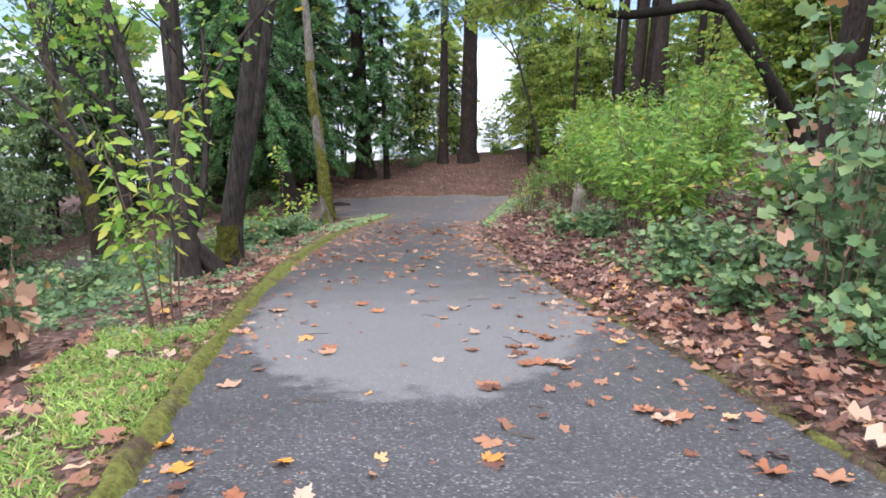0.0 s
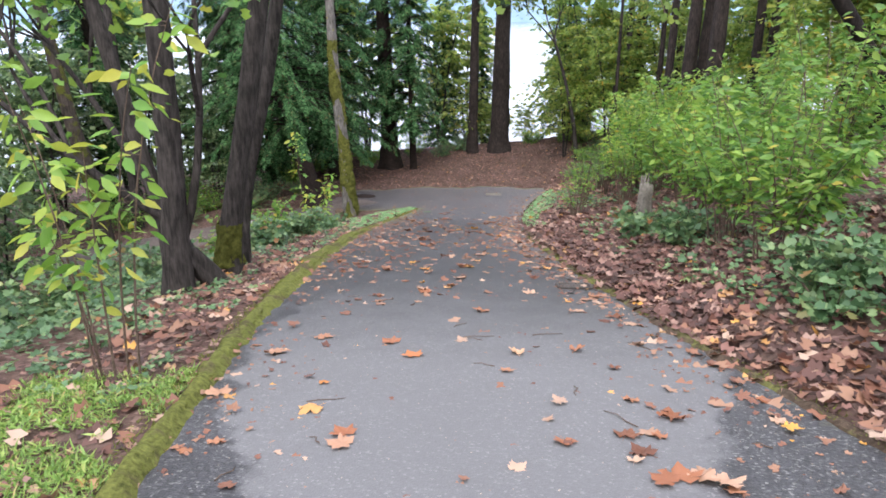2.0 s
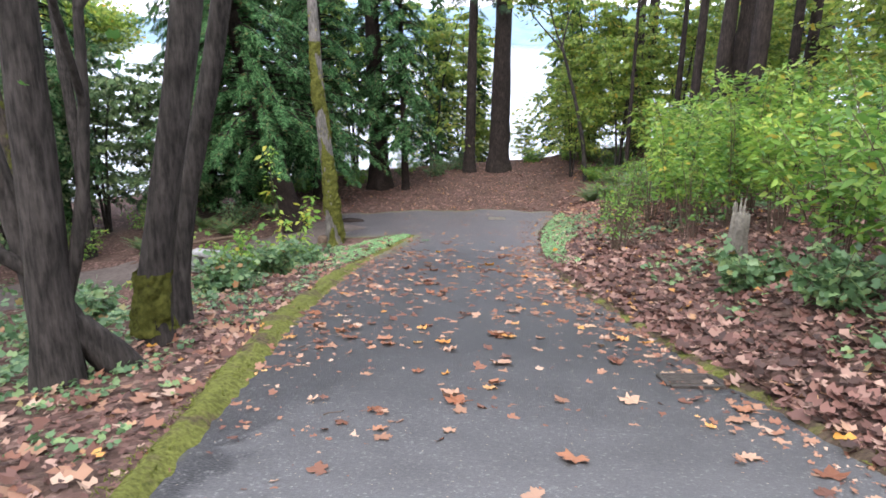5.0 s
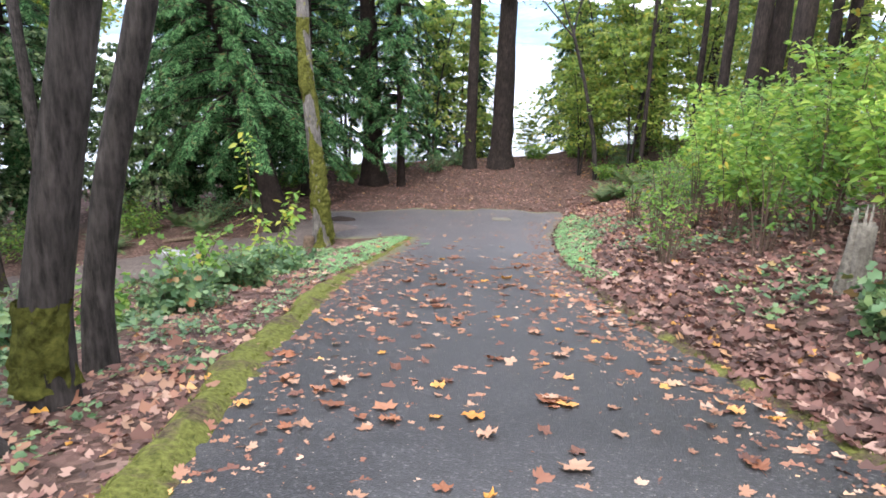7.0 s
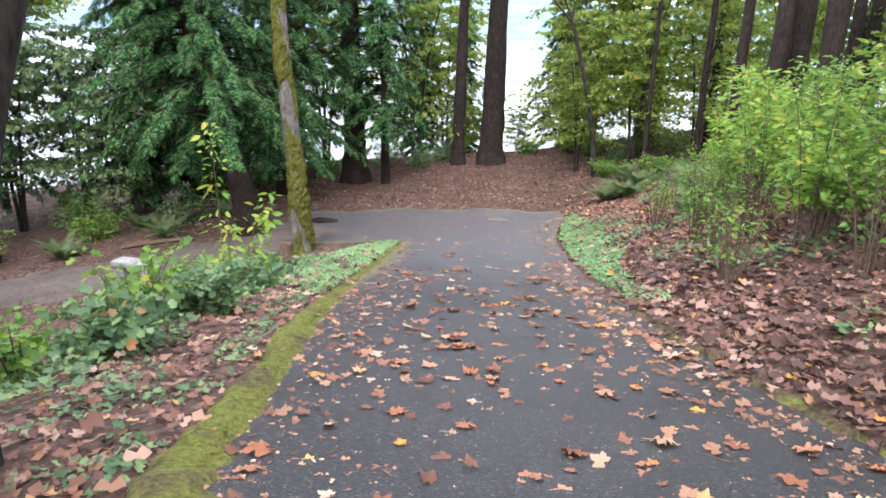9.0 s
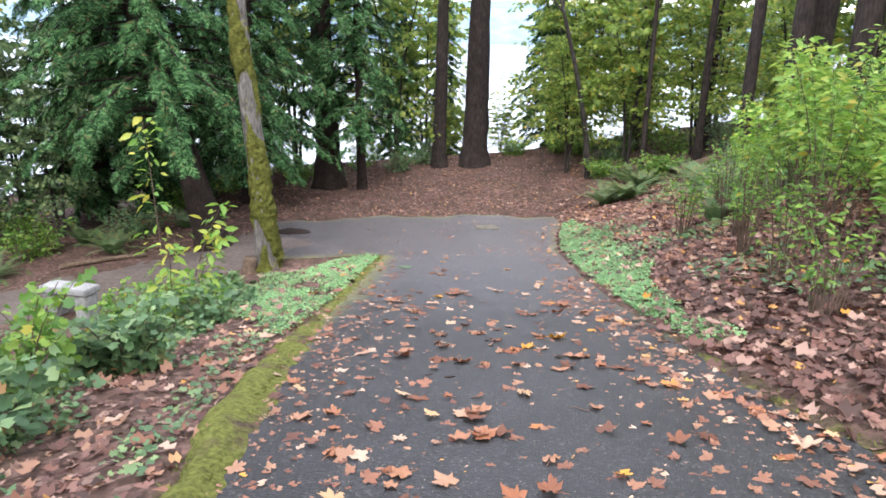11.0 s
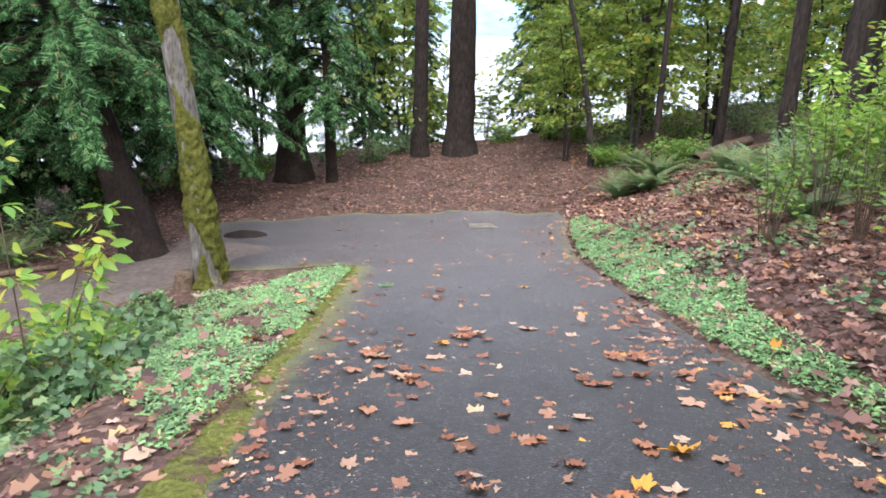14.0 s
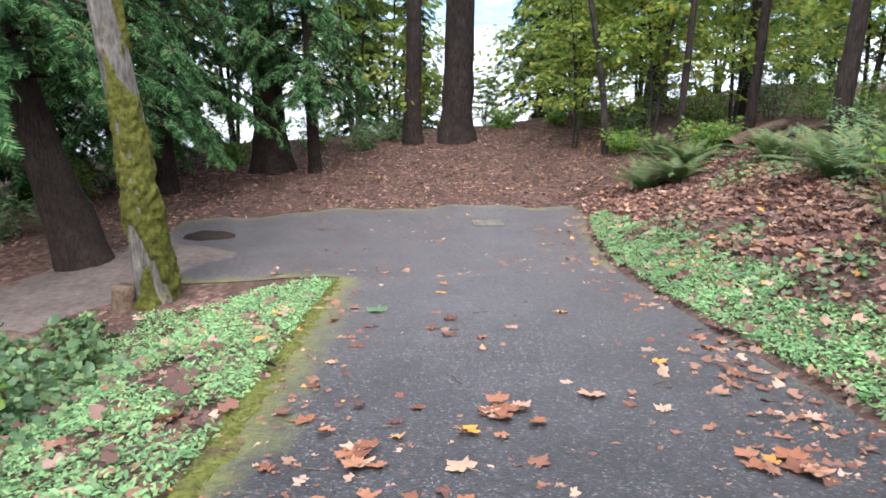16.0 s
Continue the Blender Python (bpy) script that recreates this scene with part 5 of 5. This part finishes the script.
# dead leaves
P = np.array([(x, y, rough_height(x, y) + 0.09) for x, y in spots(130, (-5, -2), (18.5, 26.2), left_patch)])
V, T = scatter(CURLED, P, rand_dir(len(P), -0.2, 0.2), np.stack([rng.normal(0, 0.4, len(P)), rng.normal(0, 0.4, len(P)), np.ones(len(P))], 1), 0.12 * rng.uniform(0.6, 1.3, len(P)))
tagged(part("leaf_litter", mesh_arrays("leaf_litter", V, T, M_LITTER)), "dead maple leaves caught on the creeping plants", "leaf litter", kind="stuff")
carpet("leaf_litter", spots(36000, (1.2, 8), (0, 34), lambda x, y: x > right_edge(y) + 0.05 and blotch(x, y, 0.8, 12) > -0.3 - 0.2 * (x < 4)), 0.088, CURLED, M_LITTER, "deep rusty-brown litter of dead maple leaves on the bank", "leaf litter", 0.06, 0.75, -0.2, 0.2)
carpet("leaf_litter", spots(3600, (-5.2, -1), (0, 25), lambda x, y: left_edge(y) - 1.6 < x < left_edge(y) - 0.02), 0.075, CURLED, M_LITTER, "brown dead leaves strewn over the verge", "leaf litter", 0.03, 0.6, -0.2, 0.2)
carpet("leaf_litter", spots(13000, (-9, 6), (29, 42), lambda x, y: not on_pavement(x, y) and not on_trail(x, y)), 0.075, CURLED, M_LITTER, "reddish-brown dead leaves covering the crest", "leaf litter", 0.03, 0.35, -0.2, 0.2)

carpet("leaf_litter", spots(5000, (1.6, 7), (19, 33), lambda x, y: x > right_edge(y) + 0.5 and blotch(x, y, 0.7, 31) > -0.15), 0.1, CURLED, M_PALE, "pinkish-brown freshly fallen leaves on the bank", "leaf litter", 0.08, 0.5, -0.2, 0.2)
carpet("leaf_litter", spots(2600, (-8, 6), (31, 42), lambda x, y: not on_pavement(x, y) and not on_trail(x, y)), 0.08, CURLED, M_PALE, "pale dead leaves dotted over the crest", "leaf litter", 0.04, 0.4, -0.2, 0.2)
carpet("leaf_litter", spots(500, (1, 4), (1.5, 8), lambda x, y: 0.0 < x - right_edge(y) < 1.5 and rng.uniform() < 1.1 - 0.6 * (x - right_edge(y))), 0.12, CURLED, M_PALE, "orange-brown maple leaves heaped along the kerb", "leaf litter", 0.09, 0.6, -0.2, 0.2)
# same heap further on; darker leaf colours stand in for the shrubs' shade
carpet("leaf_litter", spots(1500, (1, 4), (8, 19), lambda x, y: 0.0 < x - right_edge(y) < 1.5 and rng.uniform() < 1.1 - 0.6 * (x - right_edge(y))), 0.12, CURLED, M_LITTER, "maple leaves heaped along the kerb, coloured darker for the shrubs' shade", "leaf litter", 0.09, 0.6, -0.2, 0.2)
carpet("leaf_litter", spots(900, (-5.2, -1), (0, 25), lambda x, y: left_edge(y) - 1.6 < x < left_edge(y) - 0.1), 0.12, CURLED, M_PALE, "orange-brown maple leaves lying on the verge", "leaf litter", 0.06, 0.5, -0.2, 0.2)


def path_density(x, y):
    """How thickly leaves lie on the pavement."""
    r = right_edge(y) - x
    k = 0.24 + (0.75 - 0.35 * sm(18, 20, y)) * sm(2, 9, y) * math.exp(-max(0, r) / 0.35) + 0.5 * sm(8, 15, y) * sm(24, 18, y) + 0.25 * math.exp(-((y - 18) / 2.5) ** 2) - 0.16 * sm(18, 21, y)
    return k + 0.35 * blotch(x, y, 0.8, 20)


def bits_keep(x, y):
    return on_pavement(x, y) and rng.uniform() < path_density(x, y)


carpet("leaf_fragments", spots(9000, (-3, 3.2), (0.5, 32), bits_keep), 0.042, CURLED, M_PALE, "small broken bits of dead leaf on the asphalt", "leaf litter", 0.03, 0.2, -0.08, 0.08)
carpet("leaf_litter", spots(420, (-3, 3.2), (0.5, 32), lambda x, y: on_pavement(x, y) and right_edge(y) - x < 0.6 and rng.uniform() < path_density(x, y)), 0.095, CURLED, M_PALE, "drift of dead maple leaves along the kerb", "leaf litter", 0.04, 0.3, -0.1, 0.1)


def fallen_leaves(n):
    kinds = []
    for k, curl in enumerate((0.12, 0.3, 0.5, -0.25, 0.4)):
        V, T = maple_shape(curl)
        s = tube([(0, 0.2, 0.0), (0.02, -0.1, 0.03), (0.06, -0.4, 0.02)], [0.012, 0.01, 0.008], 3)
        lo = min(V[:, 2].min(), 0.0)
        V, T = join([(V - (0, 0, lo), T), s])
        kinds.append(mesh_arrays("fallen_leaf", V, T, M_FALLEN))
    for i, (x, y) in enumerate(spots(n, (-2.6, 2.6), (1.5, 27), bits_keep)):
        ob = new("fallen_leaf", kinds[i % 5])
        f = left_edge(y), right_edge(y)
        u = (x - f[0]) / (f[1] - f[0])
        z = height(x, y) + 0.018 + 0.025 * (1 - (2 * u - 1) ** 2) * (y < 26)
        sc = rng.uniform(0.08, 0.18)
        sl = math.atan2(height(x, y + 0.3) - height(x, y - 0.3), 0.6)
        ob.matrix_world = Matrix.Translation((x, y, z)) @ Matrix.Rotation(sl + rng.normal(0, 0.06), 4, "X") @ Matrix.Rotation(rng.normal(0, 0.06), 4, "Y") @ Matrix.Rotation(rng.uniform(0, 6.28), 4, "Z") @ Matrix.Diagonal((sc * rng.uniform(0.6, 1.05), sc, sc * rng.uniform(0.6, 2.0), 1))
        tagged(ob, "fallen brown-orange maple leaf lying on the asphalt", "leaf", "fallen leaves on the path")


carpet("fallen_leaves", spots(900, (-3, 3.0), (2.5, 32), bits_keep), 0.095, MAPLE, M_PALE, "many brown maple leaves scattered over the asphalt", "leaf litter", 0.05, 0.3, -0.15, 0.15)
fallen_leaves(240)


def leaf_at(x, y, size, turn, material, label, lift=0.0):
    V, T = maple_shape(0.45)
    me = mesh_arrays("fallen_leaf", V - (0, 0, min(0.0, V[:, 2].min())), T, material)
    ob = new("fallen_leaf", me)
    f = left_edge(y), right_edge(y)
    u = (x - f[0]) / (f[1] - f[0])
    z = height(x, y) + 0.02 + lift + 0.025 * (1 - (2 * u - 1) ** 2) * (y < 26)
    sl = math.atan2(height(x, y + 0.3) - height(x, y - 0.3), 0.6)
    ob.matrix_world = Matrix.Translation((x, y, z)) @ Matrix.Rotation(sl, 4, "X") @ Matrix.Rotation(turn, 4, "Z") @ Matrix.Scale(size, 4)
    tagged(ob, label, "leaf", "fallen leaves on the path")


# heaps of leaves blown together, and larger single leaves
for cx, cy, k in ((-1.66, 20.36, 9), (-0.87, 20.85, 8), (0.37, 19.97, 6), (-0.24, 19.37, 3), (-1.18, 15.47, 5), (-1.15, 15.92, 4), (-0.27, 11.96, 5), (1.32, 3.83, 4), (0.81, 5.00, 4), (-1.61, 19.73, 5)):
    for i in range(k):
        leaf_at(cx + rng.normal(0, 0.09), cy + rng.normal(0, 0.07), rng.uniform(0.1, 0.16), rng.uniform(0, 6.28), M_FALLEN, "reddish-brown maple leaf in a small heap on the asphalt", 0.0035 * i)
for cx, cy in ((-0.24, 21.17), (-0.83, 20.91), (0.38, 19.91), (-0.18, 17.36), (-0.42, 10.88), (-1.40, 11.71), (-0.86, 7.46), (-0.67, 7.03), (1.16, 8.59), (-0.10, 8.83), (-0.89, 5.33), (-1.46, 4.42), (-1.85, 7.16), (1.82, 2.93), (0.72, 4.95), (-0.92, 5.46)):
    leaf_at(cx, cy, rng.uniform(0.14, 0.19), rng.uniform(0, 6.28), M_FALLEN, "large orange maple leaf lying flat on the asphalt")
leaf_at(-1.47, 23.91, 0.22, 1.0, M_BRAMBLE, "fallen green maple leaf lying on the asphalt")


def twig(x, y, length, turn):
    pts = [(0, 0, 0.0), (length * 0.3, 0.012, 0.004), (length * 0.7, -0.01, 0.006), (length, 0.02, 0.0)]
    V, T = tube(pts, [0.004, 0.0035, 0.003, 0.002], 5)
    ob = new("twig", mesh_arrays("twig", V, T, M_TWIG))
    f = left_edge(y), right_edge(y)
    u = (x - f[0]) / (f[1] - f[0])
    ob.matrix_world = Matrix.Translation((x, y, height(x, y) + 0.016 + 0.025 * (1 - (2 * u - 1) ** 2))) @ Matrix.Rotation(-0.199, 4, "X") @ Matrix.Rotation(turn, 4, "Z")
    tagged(ob, "thin dry brown twig lying on the asphalt", "twig", "twigs on the path")


for x, y in spots(45, (-2.4, 2.0), (2, 25), lambda x, y: left_edge(y) + 0.2 < x < right_edge(y) - 0.1):
    twig(x, y, rng.uniform(0.08, 0.3), rng.uniform(0, 3.1))
